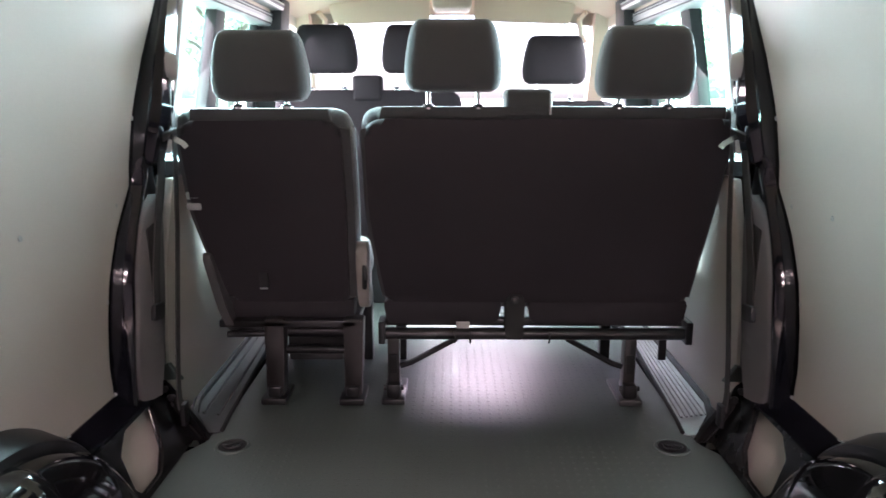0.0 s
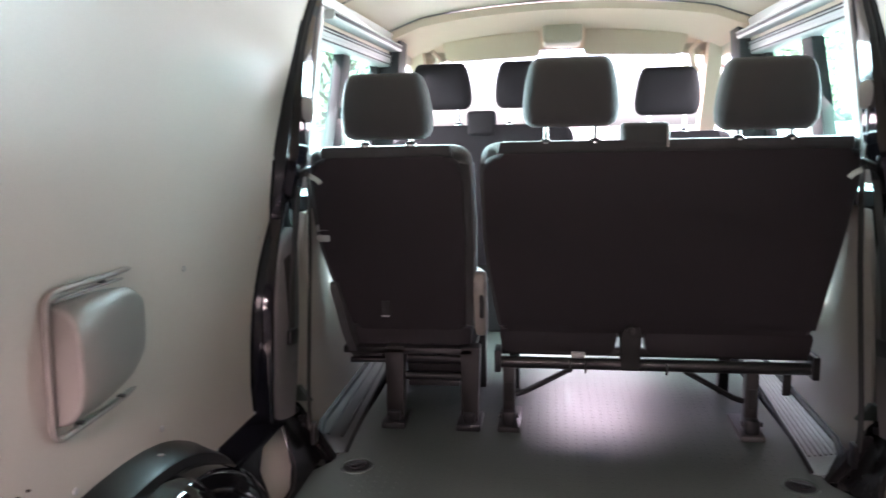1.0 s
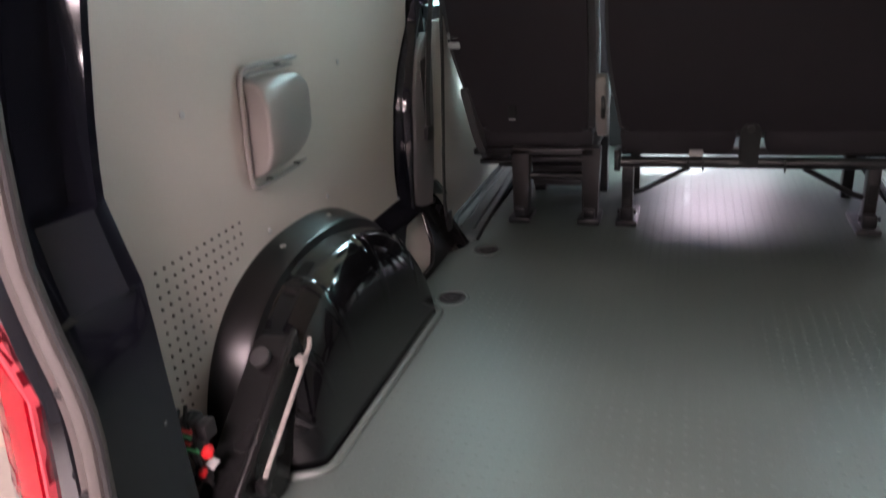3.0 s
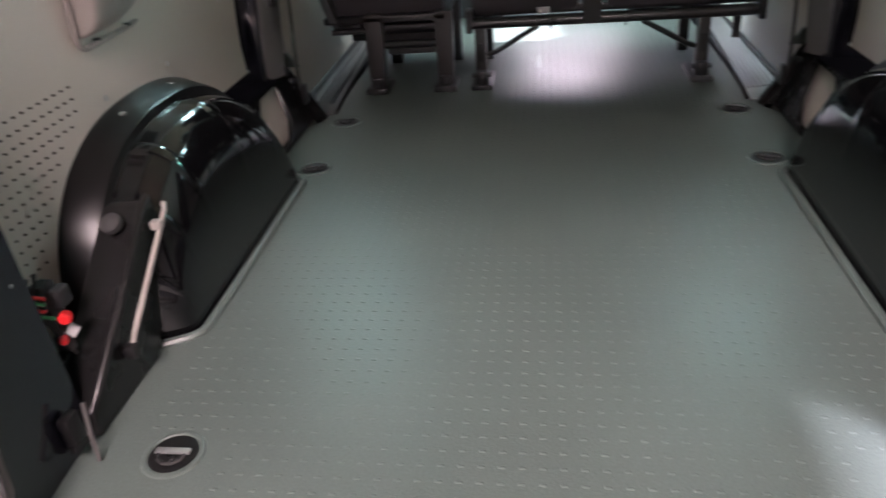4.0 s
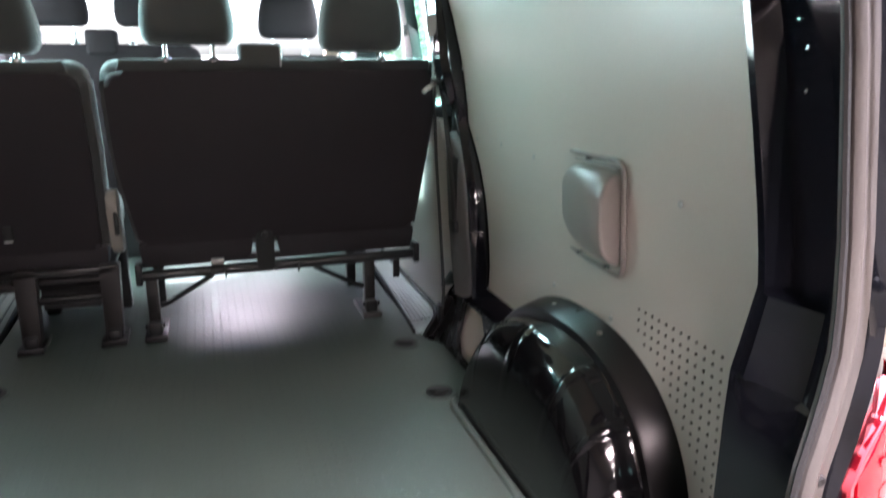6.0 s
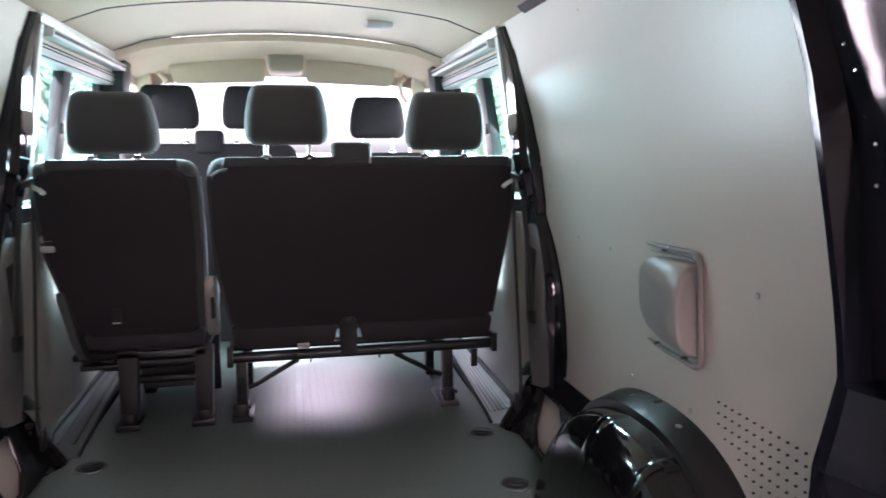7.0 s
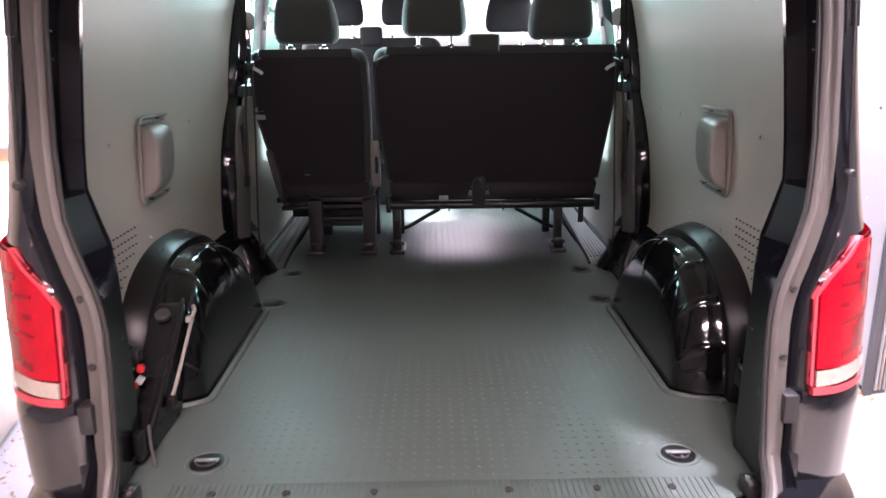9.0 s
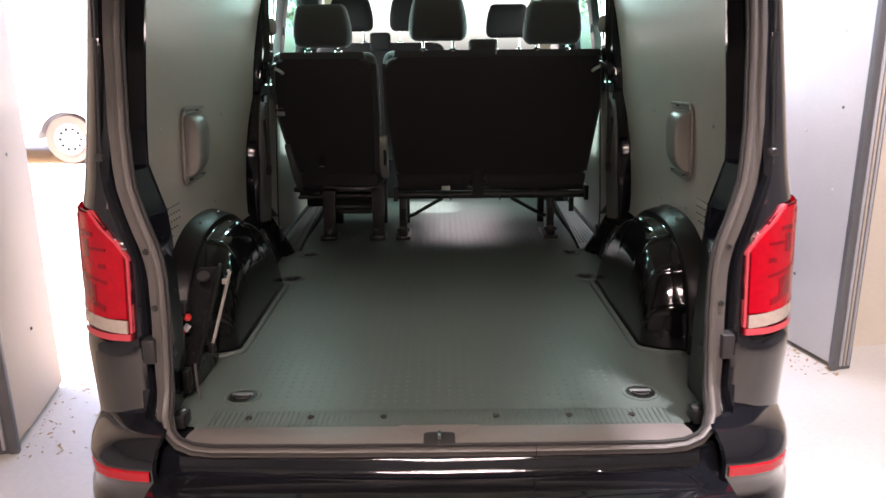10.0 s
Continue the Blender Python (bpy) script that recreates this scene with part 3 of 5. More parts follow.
for s in (1, -1):
    f = side(s)
    bm = B()
    rr = [[f((0.619, 0.17, z - 0.002)) if k == 0 else f(ear_point(0, o - 0.012, z - 0.002) + Vector((-0.003, 0, 0))) for k, (o, z) in enumerate(EAR_PROF)]]
    rr += [[f(ear_point(i, o, z)) for o, z in EAR_PROF] for i in range(len(EAR))]
    loft(bm, rr)
    part("bumper_corner", bm, M_PAINT, bumper, angle=42)
    bm = B()
    rr = []
    for i in range(0, 4):
        rr.append([f(ear_point(i, o, z) + (Vector((0.006, 0, 0)) if i == 0 else Vector((0, 0, 0)))) for o, z in ((0.0, -0.017), (0.003, -0.019), (0.003, -0.040), (0.0, -0.043))])
    p = [f(ear_point(4, o, z).lerp(ear_point(3, o, z), 0.3)) for o, z in ((-0.002, -0.022), (0.002, -0.024), (0.002, -0.039), (-0.002, -0.042))]
    rr.append(p)
    loft(bm, rr, False)
    part("reflector", bm, M_REDLENS, bumper, "red reflector strip")

# pressed oval along the top of the bumper
def on_bumper(x, y):
    top_y, top_z = zip(*sorted(prof[:12]))
    return (x, y + 0.035 * (x / 0.63) ** 2, float(np.interp(y, top_y, top_z)) + 0.0005)


oval = round_poly([(-0.545, 0.084), (0.545, 0.084), (0.570, 0.012), (-0.570, 0.012)], 0.03, 5)
fine_oval = []
for (xa, ya), (xb, yb) in zip(oval, oval[1:] + oval[:1]):
    k = max(1, int(abs(xb - xa) / 0.05))
    fine_oval += [on_bumper(xa + (xb - xa) * q / k, ya + (yb - ya) * q / k) for q in range(k)]
part("pressed_edge", tube(B(), fine_oval, 0.0028, 6, True), M_PAINT, bumper, "raised edge of the pressed oval")

# rear body corners
for s in (1, -1):
    f = side(s)
    zlist = [-0.30, 0.0, 0.03, 0.10, 0.165, 0.180, 0.198, 0.207, 0.214, 0.222, 0.3, 0.4, 0.46, 0.52, 0.555, 0.565, 0.6, 0.7, 0.85, 1.0, 1.15, 1.25, 1.33, 1.38]
    bm = B()
    us = [0, 0.25, 0.5, 0.75, 1, 1.25, 1.5, 1.75, 2, 2.25, 2.5, 2.75, 3, 3.25, 3.5, 3.75, 4, 4.5, 5, 5.5, 6, 7, 8]
    rr = []
    for z in zlist:
        zc = min(max(z, 0.02), 1.25)
        x0 = min(xs(zc), 0.70)
        y0 = ys(zc)
        rr.append([f((x0 + 0.020, y0 + 0.012, z)), f((x0 + 0.034, y0 + 0.03, z)), f((x0 + 0.045, y0 + 0.032, z)), f((x0 + 0.056, y0 + 0.008, z)), f(skin(0.0, z) if x0 < 0.645 else Vector((x0 + 0.072 - 0.25 * tumble(z), y0 - 0.004, z)))]
                  + [f(skin(u, z) if (u > 1 or x0 < 0.645) else skin(1.0, z).lerp(Vector((x0 + 0.072 - 0.25 * tumble(z), y0 - 0.004, z)), 1 - u)) for u in us[1:]])
    loft(bm, rr)
    part("rear_quarter_panel", bm, M_PAINT, van, "glossy black rear quarter panel", angle=40)
    # inner pillar between the seal and the lining, with a ledge above the lamp
    bm = B()
    rr = []
    for z in (-0.02, 0.03, 0.1, 0.2, 0.3, 0.38, 0.42, 0.485, 0.491, 0.54, 0.596, 0.602, 0.64, 0.7, 0.8, 0.9, 1.0, 1.1, 1.2, 1.3):
        zc = min(max(z, 0.0), 1.25)
        a = Vector((xs(zc) + 0.012, ys(zc) + 0.004, z))
        lip = Vector((lip_x(z), lip_y(z), z))
        inset = 0.004
        tilt = 0.010 if 0.488 < z < 0.598 else 0.0
        hollow = min(0.028, max(0.0, xw(z) - lip.x - 0.014)) if z > 0.60 else 0.0
        pts = [a, a + Vector((0.003, 0.016, 0)), a.lerp(lip, 0.28) + Vector((inset + tilt + 0.5 * hollow, 0, 0)), a.lerp(lip, 0.80) + Vector((inset - tilt + hollow, 0, 0)), lip + Vector((-0.001, -0.014, 0)), lip, lip + Vector((0.006, 0.007, 0)), Vector((xw(z) + 0.012, lip.y + 0.014, z))]
        rr.append([f(p) for p in pts])
    loft(bm, rr)
    pillar = part("rear_pillar", bm, M_PAINTIN, van, "glossy black painted inner rear pillar", angle=27)
    for y, z, r in ((0.535, 1.13, 0.0024), (0.545, 1.165, 0.0024), (0.55, 1.2, 0.0024), (0.49, 1.035, 0.0028), (0.47, 1.0, 0.0028), (0.45, 0.94, 0.0028), (0.43, 0.905, 0.0028), (0.425, 0.853, 0.0028), (0.39, 0.583, 0.005), (0.41, 0.31, 0.004), (0.40, 0.29, 0.004)):
        k = (y - ys(z) - 0.004) / (lip_y(z) - ys(z) - 0.004)
        hollow = min(0.028, max(0.0, xw(z) - lip_x(z) - 0.014)) if z > 0.60 else 0.0
        shift = float(np.interp(k, [0.28, 0.80, 0.9], [0.5, 1.0, 0.0])) * hollow + 0.004
        x = xs(z) + 0.012 + (lip_x(z) - xs(z) - 0.012) * k + shift
        part("pillar_rivet", lathe(B(), [(r, -0.003), (r, 0.001), (0.6 * r, 0.002)], Matrix.Translation(f((x, y, z))) @ pose(0, 0, 0, 0, -90 * s, 0), 8), M_STEEL, pillar)
    for z in (0.295, 0.425):
        part("frame_bolt", lathe(B(), [(0.007, -0.006), (0.007, 0.003), (0.005, 0.0045), (0.0025, 0.003)], Matrix.Translation(f(Vector((xs(z) + 0.028, ys(z) - 0.007, z)))) @ pose(0, 0, 0, 90, 0, 0), 10), M_TYRE, van, "black bolt")
    bm = box(B(), 0.652, 0.682, 0.222, 0.262, 0.165, 0.225, 0.006)
    bmesh.ops.transform(bm, matrix=Matrix.Diagonal((s, 1, 1, 1)), verts=bm.verts)
    part("tailgate_stop", bm, M_PLASTIC, van, "black tailgate buffer")
    # tail light
    def lamp_piece(name, z0, z1, mat, u0=0.12, u1=3.75, out=0.010, label="", parent=None, skew=0.0):
        bm = B()
        rr = []
        for k in range(9):
            z = z0 + (z1 - z0) * k / 8
            lo, hi = u0, u1
            if z > 0.425 and u0 < 0.9:
                lo += (z - 0.425) / 0.088 * 1.55
                hi = max(u1, lo + 0.14)
            rr.append([f(skin(lo, z, out - 0.012))] + [f(skin(lo + (hi - lo) * j / 10, z + skew * (hi - lo) * j / 10, out)) for j in range(11)] + [f(skin(hi, z + skew * (hi - lo), out - 0.012))])
        loft(bm, rr)
        return part(name, bm, mat, parent or van, label, angle=50)
    base = lamp_piece("tail_light", 0.222, 0.513, M_REDDARK, label="tall red tail light with a clear reversing strip", out=0.008)
    stop = lamp_piece("stop_lens", 0.272, 0.508, M_REDLENS, 0.30, 3.6, 0.0115, "bright red lens with darker cells", base)
    for z0, z1, u0, u1, sk, mat in ((0.36, 0.495, 2.55, 2.85, 0.0, M_REDDARK), (0.38, 0.490, 3.05, 3.2, 0.0, M_REDDARK), (0.300, 0.345, 1.5, 3.2, 0.022, M_REDDARK), (0.285, 0.300, 1.1, 2.4, 0.018, M_REDDARK), (0.425, 0.432, 0.95, 1.7, 0.0, M_REDDARK), (0.405, 0.447, 1.72, 2.1, 0.0, M_REDDARK), (0.455, 0.466, 1.5, 2.2, 0.0, M_REDDARK), (0.385, 0.396, 0.95, 1.3, 0.0, M_REDDARK), (0.350, 0.357, 0.95, 2.3, 0.01, M_REDDARK)):
        lamp_piece("lens_cell", z0, z1, M_REDMID, u0, u1, 0.0122, "", stop, skew=sk)
    lamp_piece("reversing_lens", 0.238, 0.268, M_CLEARLENS, 0.30, 3.6, 0.0128, "clear reversing lens", base, skew=0.004)
    lamp_piece("lamp_rim", 0.222, 0.237, M_REDRIM, 0.2, 3.7, 0.013, "", base)
    lamp_piece("lamp_edge", 0.24, 0.513, M_REDRIM, 0.12, 0.21, 0.011, "", base)
    # gas strut
    a, b2 = f(Vector((0.738, 0.262, 0.64))), f(Vector((0.722, 0.335, 1.20)))
    st = part("gas_strut", tube(B(), [a, a.lerp(b2, 0.62)], 0.004, 8), M_STEELBLACK, van, "thin gas strut of the tailgate")
    part("strut_cylinder", tube(B(), [a.lerp(b2, 0.45), b2], 0.0075, 10), M_STEELBLACK, st)
    part("strut_socket", lathe(B(), [(0.006, -0.010), (0.009, -0.007), (0.009, 0.008), (0.006, 0.011)], Matrix.Translation(a) @ pose(0, 0, 0, 90, 0, 0), 10), M_PLASTIC, st)

# open tailgate above the opening
def gate(x, t, dz):
    """t runs from the hinge to the lower edge of the raised tailgate."""
    y = 0.41 - 1.19 * t
    return (x, y, 1.425 + 0.24 * t - 0.05 * t * t - 0.035 * (x / 0.7) ** 2 + dz)


def gate_sheet(hw, t0, t1, dz, th):
    rr = []
    for k in range(9):
        t = t0 + (t1 - t0) * k / 8
        w = hw + 0.03 * t
        top = [gate(x, t, dz) for x in np.linspace(-w, w, 15)]
        rr.append([Vector(p) for p in top] + [Vector(p) - Vector((0, 0, th)) for p in reversed(top)])
    return loft(B(), rr, True, True)


tailgate = part("tailgate", gate_sheet(0.735, 0.0, 1.0, 0.06, 0.035), M_PAINT, van, "glossy black tailgate raised overhead")
part("gate_lining", gate_sheet(0.63, 0.06, 0.95, 0.022, 0.02), M_GREYPLASTIC, tailgate, "dark grey inner lining")
part("gate_latch", box(B(), -0.05, 0.05, -0.74, -0.66, 1.56, 1.615, 0.008), M_STEELBLACK, tailgate)

# lining panels with the moulded pods, screws and vent holes
CY, CA, CB = 0.99, 0.375, 0.36
FORE = lerp_table([(0.600, 1.16), (0.66, 1.18), (0.72, 1.20)])
for s in (1, -1):
    f = side(s)
    bm = B()
    rr = []
    for z in np.linspace(0.0, 1.30, 27):
        z = float(z)
        y0, y1 = yr(z), float(np.interp(z, [0, 0.2, 0.31, 0.42, 0.5, 0.56, 0.62, 0.70, 0.75, 0.87, 1.13, 1.3], [1.60, 1.60, 1.585, 1.59, 1.605, 1.63, 1.66, 1.72, 1.72, 1.74, 1.86, 1.93]))
        rr.append([f((xw(z) + 0.010, y0, z)), f((xw(z) + 0.002, y0 + 0.002, z))] + [f((xw(z) + 0.003 * math.sin(3.0 * t + 2 * z), y0 + (y1 - y0) * t, z)) for t in np.linspace(0.01, 0.99, 14)] + [f((xw(z) + 0.010, y1, z))])
    loft(bm, rr)
    panel = part("lining_panel", bm, M_LINING, van, "smooth light grey side lining panel")
    # pod
    zc = 0.588
    def pod_pt(y, z, out):
        return f((xw(z) - out, y, z))
    # hood: a flat end towards the tailgate, rounded along its length and fading forward
    bm = B()
    rr = []
    for y, d, sh in ((0.877, 0.043, 0.008), (0.8775, 0.0465, 0.005), (0.880, 0.0495, 0.002), (0.885, 0.051, 0.0), (0.92, 0.049, 0.0), (0.96, 0.044, 0.001), (1.00, 0.036, 0.003), (1.04, 0.027, 0.008), (1.075, 0.018, 0.015), (1.10, 0.010, 0.027), (1.118, 0.005, 0.040), (1.128, 0.0, 0.050)):
        row = []
        for k in range(25):
            u = math.sin((k / 24 - 0.5) * math.pi)
            row.append(pod_pt(y, 0.588 + u * (0.094 - sh), (d + 0.004) * (1 - abs(u) ** 3.2) ** 0.45 - 0.004))
        rr.append(row)
    loft(bm, rr)
    bm.verts.ensure_lookup_table()
    bm.faces.new(bm.verts[:len(rr[0])])
    pod = part("moulded_pod", bm, M_POD, panel, "grey moulded pod standing proud of the lining", angle=50)
    rim = [(1.10, 0.697, -0.008), (1.05, 0.699, 0.002)] + [(u, v, 0.005) for u, v in round_poly([(1.00, 0.700), (0.864, 0.703), (0.864, 0.475), (1.00, 0.479)], [0, 0.03, 0.03, 0], 6)] + [(1.05, 0.480, 0.002), (1.10, 0.482, -0.008)]
    part("pod_rim", tube(B(), [pod_pt(*p) for p in rim], 0.0055, 8), M_POD, pod, "thin raised rim round the pod")
    part("pod_rib", tube(B(), [pod_pt(*p) for p in ((1.07, 0.684, -0.004), (1.03, 0.686, 0.001), (0.90, 0.689, 0.003), (0.884, 0.684, 0.002))], 0.003, 8), M_POD, pod)
    for y, z in ((1.00, 0.694), (0.93, 0.482), (1.04, 0.484)):
        part("pod_clip", box(B(), -0.006, 0.006, -0.005, 0.005, -0.003, 0.003, 0.001, m=Matrix.Translation(pod_pt(y, z, 0.003))), M_GREYPLASTIC, pod)
    for y, z in ((0.70, 0.655), (1.27, 0.66), (1.165, 0.37), (0.91, 0.378), (1.383, 0.221), (1.59, 0.225), (1.581, 0.452), (1.643, 0.664), (1.733, 0.857), (0.53, 0.84), (0.575, 1.04), (1.353, 1.237)) + (((1.467, 0.666),) if s > 0 else ()):
        m = Matrix.Translation(f((xw(z), y, z))) @ pose(0, 0, 0, 0, -90 * s, 0)
        part("lining_screw", lathe(B(), [(0.0062, 0.0), (0.0060, 0.0022), (0.0035, 0.0036), (0.0022, 0.0026)], m, 12), M_LIGHTPLASTIC, panel)
    bm = B()
    for i in range(12):
        for j in range(14):
            y = 0.578 + i * 0.0215
            z = 0.15 + j * 0.0215
            arch = CB * 1.08 * math.sqrt(1 - ((y - CY) / (CA * 1.08)) ** 2) if abs(y - CY) < CA * 1.08 else 0.0
            if z > 0.44 or z < arch + 0.02 or y < yr(z) + 0.035:
                continue
            m = Matrix.Translation(f((xw(z), y, z))) @ pose(0, 0, 0, 0, -90 * s, 0)
            lathe(bm, [(0.0023, -0.004), (0.0023, 0.0005)], m, 8)
    part("vent_field", bm, M_VENT, panel, "field of small round vent holes", kind="stuff")

# wheel arch covers
ACROSS = [(0.805, 1.0, 1.0), (0.783, 1.0, 1.0), (0.779, 0.997, 0.995), (0.729, 0.962, 0.954), (0.723, 0.952, 0.942), (0.720, 0.918, 0.897), (0.713, 0.908, 0.888), (0.690, 0.903, 0.884), (0.672, 0.895, 0.868), (0.655, 0.88, 0.835), (0.640, 0.862, 0.78), (0.628, 0.845, 0.71), (0.618, 0.83, 0.63), (0.611, 0.815, 0.54), (0.606, 0.80, 0.42), (0.603, 0.79, 0.27), (0.600, 0.78, 0.10)]
for s in (1, -1):
    f = side(s)
    bm = B()
    rr = []
    N = 240
    for x, sa, sb in ACROSS:
        row = []
        for k in range(N + 1):
            th = math.pi * k / N
            rib = 0.0
            if 0.608 < x < 0.715:
                for c in (0.36, 0.78, 1.20, 1.72, 2.3):
                    rib += 0.0045 / (1 + math.exp((abs(th - c) - 0.034) / 0.004))
            c, sn = math.cos(th), math.sin(th)
            e = 0.86 + 0.10 * min(1.0, max(0.0, -c) * 2.0)
            cy = math.copysign(abs(c) ** 0.86, c)
            row.append(f((x, CY - (CA * sa * (1.0 if c > 0 else FORE(x)) + rib) * cy, (CB * sb + rib) * abs(sn) ** e)))
        rr.append(row)
    loft(bm, rr[5:])
    bm.verts.ensure_lookup_table()
    bm.faces.new(bm.verts[-(N + 1):])
    arch = part("wheel_arch_cover", bm, M_ARCH, van, "glossy black moulded wheel arch cover with ribs", angle=40)
    bm = B()
    loft(bm, rr[:6])
    part("arch_flange", bm, M_FLANGE, arch, "satin black outer flange with screws", angle=40)
    for th in (0.9, 1.35, 1.85, 2.4):
        p = f((0.757, CY - CA * (0.982 if th < 1.57 else 0.982 * 1.2) * math.cos(th), CB * 0.978 * math.sin(th) ** 0.86))
        part("arch_screw", lathe(B(), [(0.008, -0.002), (0.008, 0.003), (0.004, 0.005)], Matrix.Translation(p) @ pose(0, 0, 0, 90 - math.degrees(th), 0, 0), 10), M_STEEL, arch)
    # rubber edge round the foot of the arch
    foot = []
    for x, sa, sb in ACROSS[4:]:
        foot.append(f((x - 0.010, CY - CA * sa - 0.010, 0.003)))
    foot += [f((0.586, CY - CA * 0.76, 0.003)), f((0.586, CY + CA * 0.88, 0.003))]
    for x, sa, sb in reversed(ACROSS[4:]):
        foot.append(f((x - 0.010, CY + CA * sa * FORE(x) + 0.008, 0.003)))
    part("arch_edge", tube(B(), foot, 0.009, 8), M_RUBBER, arch, "grey rubber edge strip")

# middle pillars, gussets, step strips, door linings, windows
y_front = lerp_table([(0, 1.60), (0.2, 1.60), (0.31, 1.585), (0.42, 1.59), (0.5, 1.605), (0.56, 1.63), (0.62, 1.66), (0.70, 1.72), (0.75, 1.72), (0.87, 1.74), (1.13, 1.86), (1.3, 1.93)])
inner_x = lerp_table([(0.18, 0.746), (0.23, 0.743), (0.30, 0.736), (0.36, 0.731), (0.42, 0.727), (0.56, 0.731), (0.62, 0.732), (0.68, 0.736), (0.75, 0.728)])
face_w = lerp_table([(0.75, 0.048), (0.87, 0.062), (1.0, 0.045), (1.13, 0.022), (1.3, 0.016)])
trim_y = lerp_table([(0.18, 1.695), (0.21, 1.704), (0.255, 1.724), (0.32, 1.740), (0.42, 1.762), (0.53, 1.778), (0.6, 1.785), (0.7, 1.79)])
for s in (1, -1):
    f = side(s)
    bm = B()
    rr = []
    for z in np.linspace(0.0, 1.30, 27):
        z = float(z)
        w = xw(z)
        top = float(np.interp(z, [0.6, 0.74, 0.94, 1.15, 1.3], [1.90, 1.83, 1.93, 1.99, 2.03]))
        pl = [(w + 0.05, y_front(z) - 0.01), (w + 0.007, y_front(z) - 0.01), (w + 0.004, (y_front(z) + top) / 2), (w - 0.004, top - 0.03), (w - 0.004, top), (w + 0.03, top + 0.06), (w + 0.05, top + 0.06)]
        rr.append([f((a, b, z)) for a, b in pl])
    loft(bm, rr, True, True)
    pil = part("middle_pillar", bm, M_PLASTIC, van, "black pillar behind the sliding door")
    # glossy sheet-metal face towards the tailgate, set in above, with a ledge between
    bm = B()
    rr = []
    for z in (0.185, 0.20, 0.24, 0.29, 0.34, 0.39, 0.44, 0.49, 0.54, 0.59, 0.64, 0.68, 0.715, 0.738, 0.752, 0.775, 0.80, 0.87, 0.94, 1.0, 1.07, 1.13, 1.21, 1.29):
        w, a = xw(z), y_front(z)
        if z < 0.745:
            xi = inner_x(z)
            sec = [(w + 0.010, a + 0.004), (w - 0.002, a + 0.001), (w - 0.006, a - 0.001), ((w + xi) / 2, a + 0.002), (xi + 0.006, a + 0.006), (xi + 0.001, a + 0.010), (xi, a + 0.018), (xi + 0.012, a + 0.060)]
        else:
            d = face_w(z)
            sec = [(w + 0.010, a + 0.004), (w - 0.001, a), (w - 0.1 * d, a), (w - 0.55 * d, a + 0.004), (w - 0.60 * d, a + 0.010), (w - 0.66 * d, a + 0.012), (w - 0.97 * d, a + 0.020), (w - d + 0.004, a + 0.10)]
        rr.append([f((x, y, z)) for x, y in sec])
    loft(bm, rr)
    part("gloss_face", bm, M_PAINTIN, pil, "glossy black sheet-metal face of the pillar", angle=32)
    part("face_foot", loft(B(), [[f((xw(0.19) - 0.002, 1.592, 0.19)), f((inner_x(0.19), 1.604, 0.19)), f((inner_x(0.19) + 0.006, 1.64, 0.19)), f((xw(0.19), 1.64, 0.19))], [f((xw(0.19) - 0.006, 1.590, 0.174)), f((inner_x(0.19) + 0.008, 1.598, 0.168)), f((inner_x(0.19) + 0.012, 1.64, 0.168)), f((xw(0.19), 1.64, 0.174))]], True, True), M_PAINT, pil)
    # grey trim with a slot
    bm = B()
    rr = []
    for z in np.linspace(0.185, 0.672, 20):
        z = float(z)
        t = max(0.0, (z - 0.61) / 0.062)
        a = y_front(z) + 0.022 + 0.05 * t * t
        e = trim_y(z) - 0.012 * t * t
        x0, x1 = inner_x(z) - 0.004, 0.718
        foot = 0.018 * max(0.0, (0.23 - z) / 0.045)
        rr.append([f((x0 + 0.014, a + foot, z)), f((x0 + 0.002, a + 0.002 + foot, z)), f((x0 - 0.003, a + 0.010 + foot, z)), f(((x0 + x1) / 2 - 0.003, (a + e) / 2, z)), f((x1 - 0.002, e - 0.008, z)), f((x1 + 0.006, e, z)), f((x1 + 0.035, e + 0.006, z))])
    loft(bm, rr)
    trim = part("pillar_trim", bm, M_PILLAR, pil, "grey plastic pillar trim", angle=50)
    slot = lambda u, v, d: f((inner_x(v) - 0.010 - d, u, v))
    part("trim_slot", prism(B(), round_poly([(1.685, 0.40), (1.690, 0.60), (1.735, 0.61), (1.722, 0.39)], 0.006), slot, -0.003, 0.002, 0.001), M_TYRE, trim)
    part("trim_catch", prism(B(), round_poly([(1.668, 0.380), (1.672, 0.420), (1.730, 0.412), (1.727, 0.372)], 0.008), slot, -0.002, 0.010, 0.004), M_PLASTIC, trim, "black catch")
    # gusset: a beam along the lining, a sloping frame with an opening, and a leg down to the floor
    rr = []
    for y in (1.345, 1.40, 1.50, 1.58, 1.625, 1.66):
        w = xw(0.2)
        k = max(0.0, (y - 1.58) / 0.08)
        rr.append([f((x, y, z)) for x, z in ((w + 0.012, 0.226), (w - 0.003, 0.224), (w - 0.008, 0.219), (w - 0.040 - 0.010 * k, 0.184), (w - 0.043 - 0.010 * k, 0.176), (w - 0.036, 0.166), (w + 0.012, 0.17))])
    part("gusset_beam", loft(B(), rr, True, True), M_PAINTIN, pil, "glossy black beam along the lining", angle=30)
    slope = lambda u, v, d: Vector(f((0.700 + 0.060 * v - d, u, 0.17 * v + 0.35 * d)))
    outer = [(1.36, 0.02), (1.36, 1.03), (1.70, 1.03), (1.765, 1.0), (1.79, 0.45), (1.80, 0.02)]
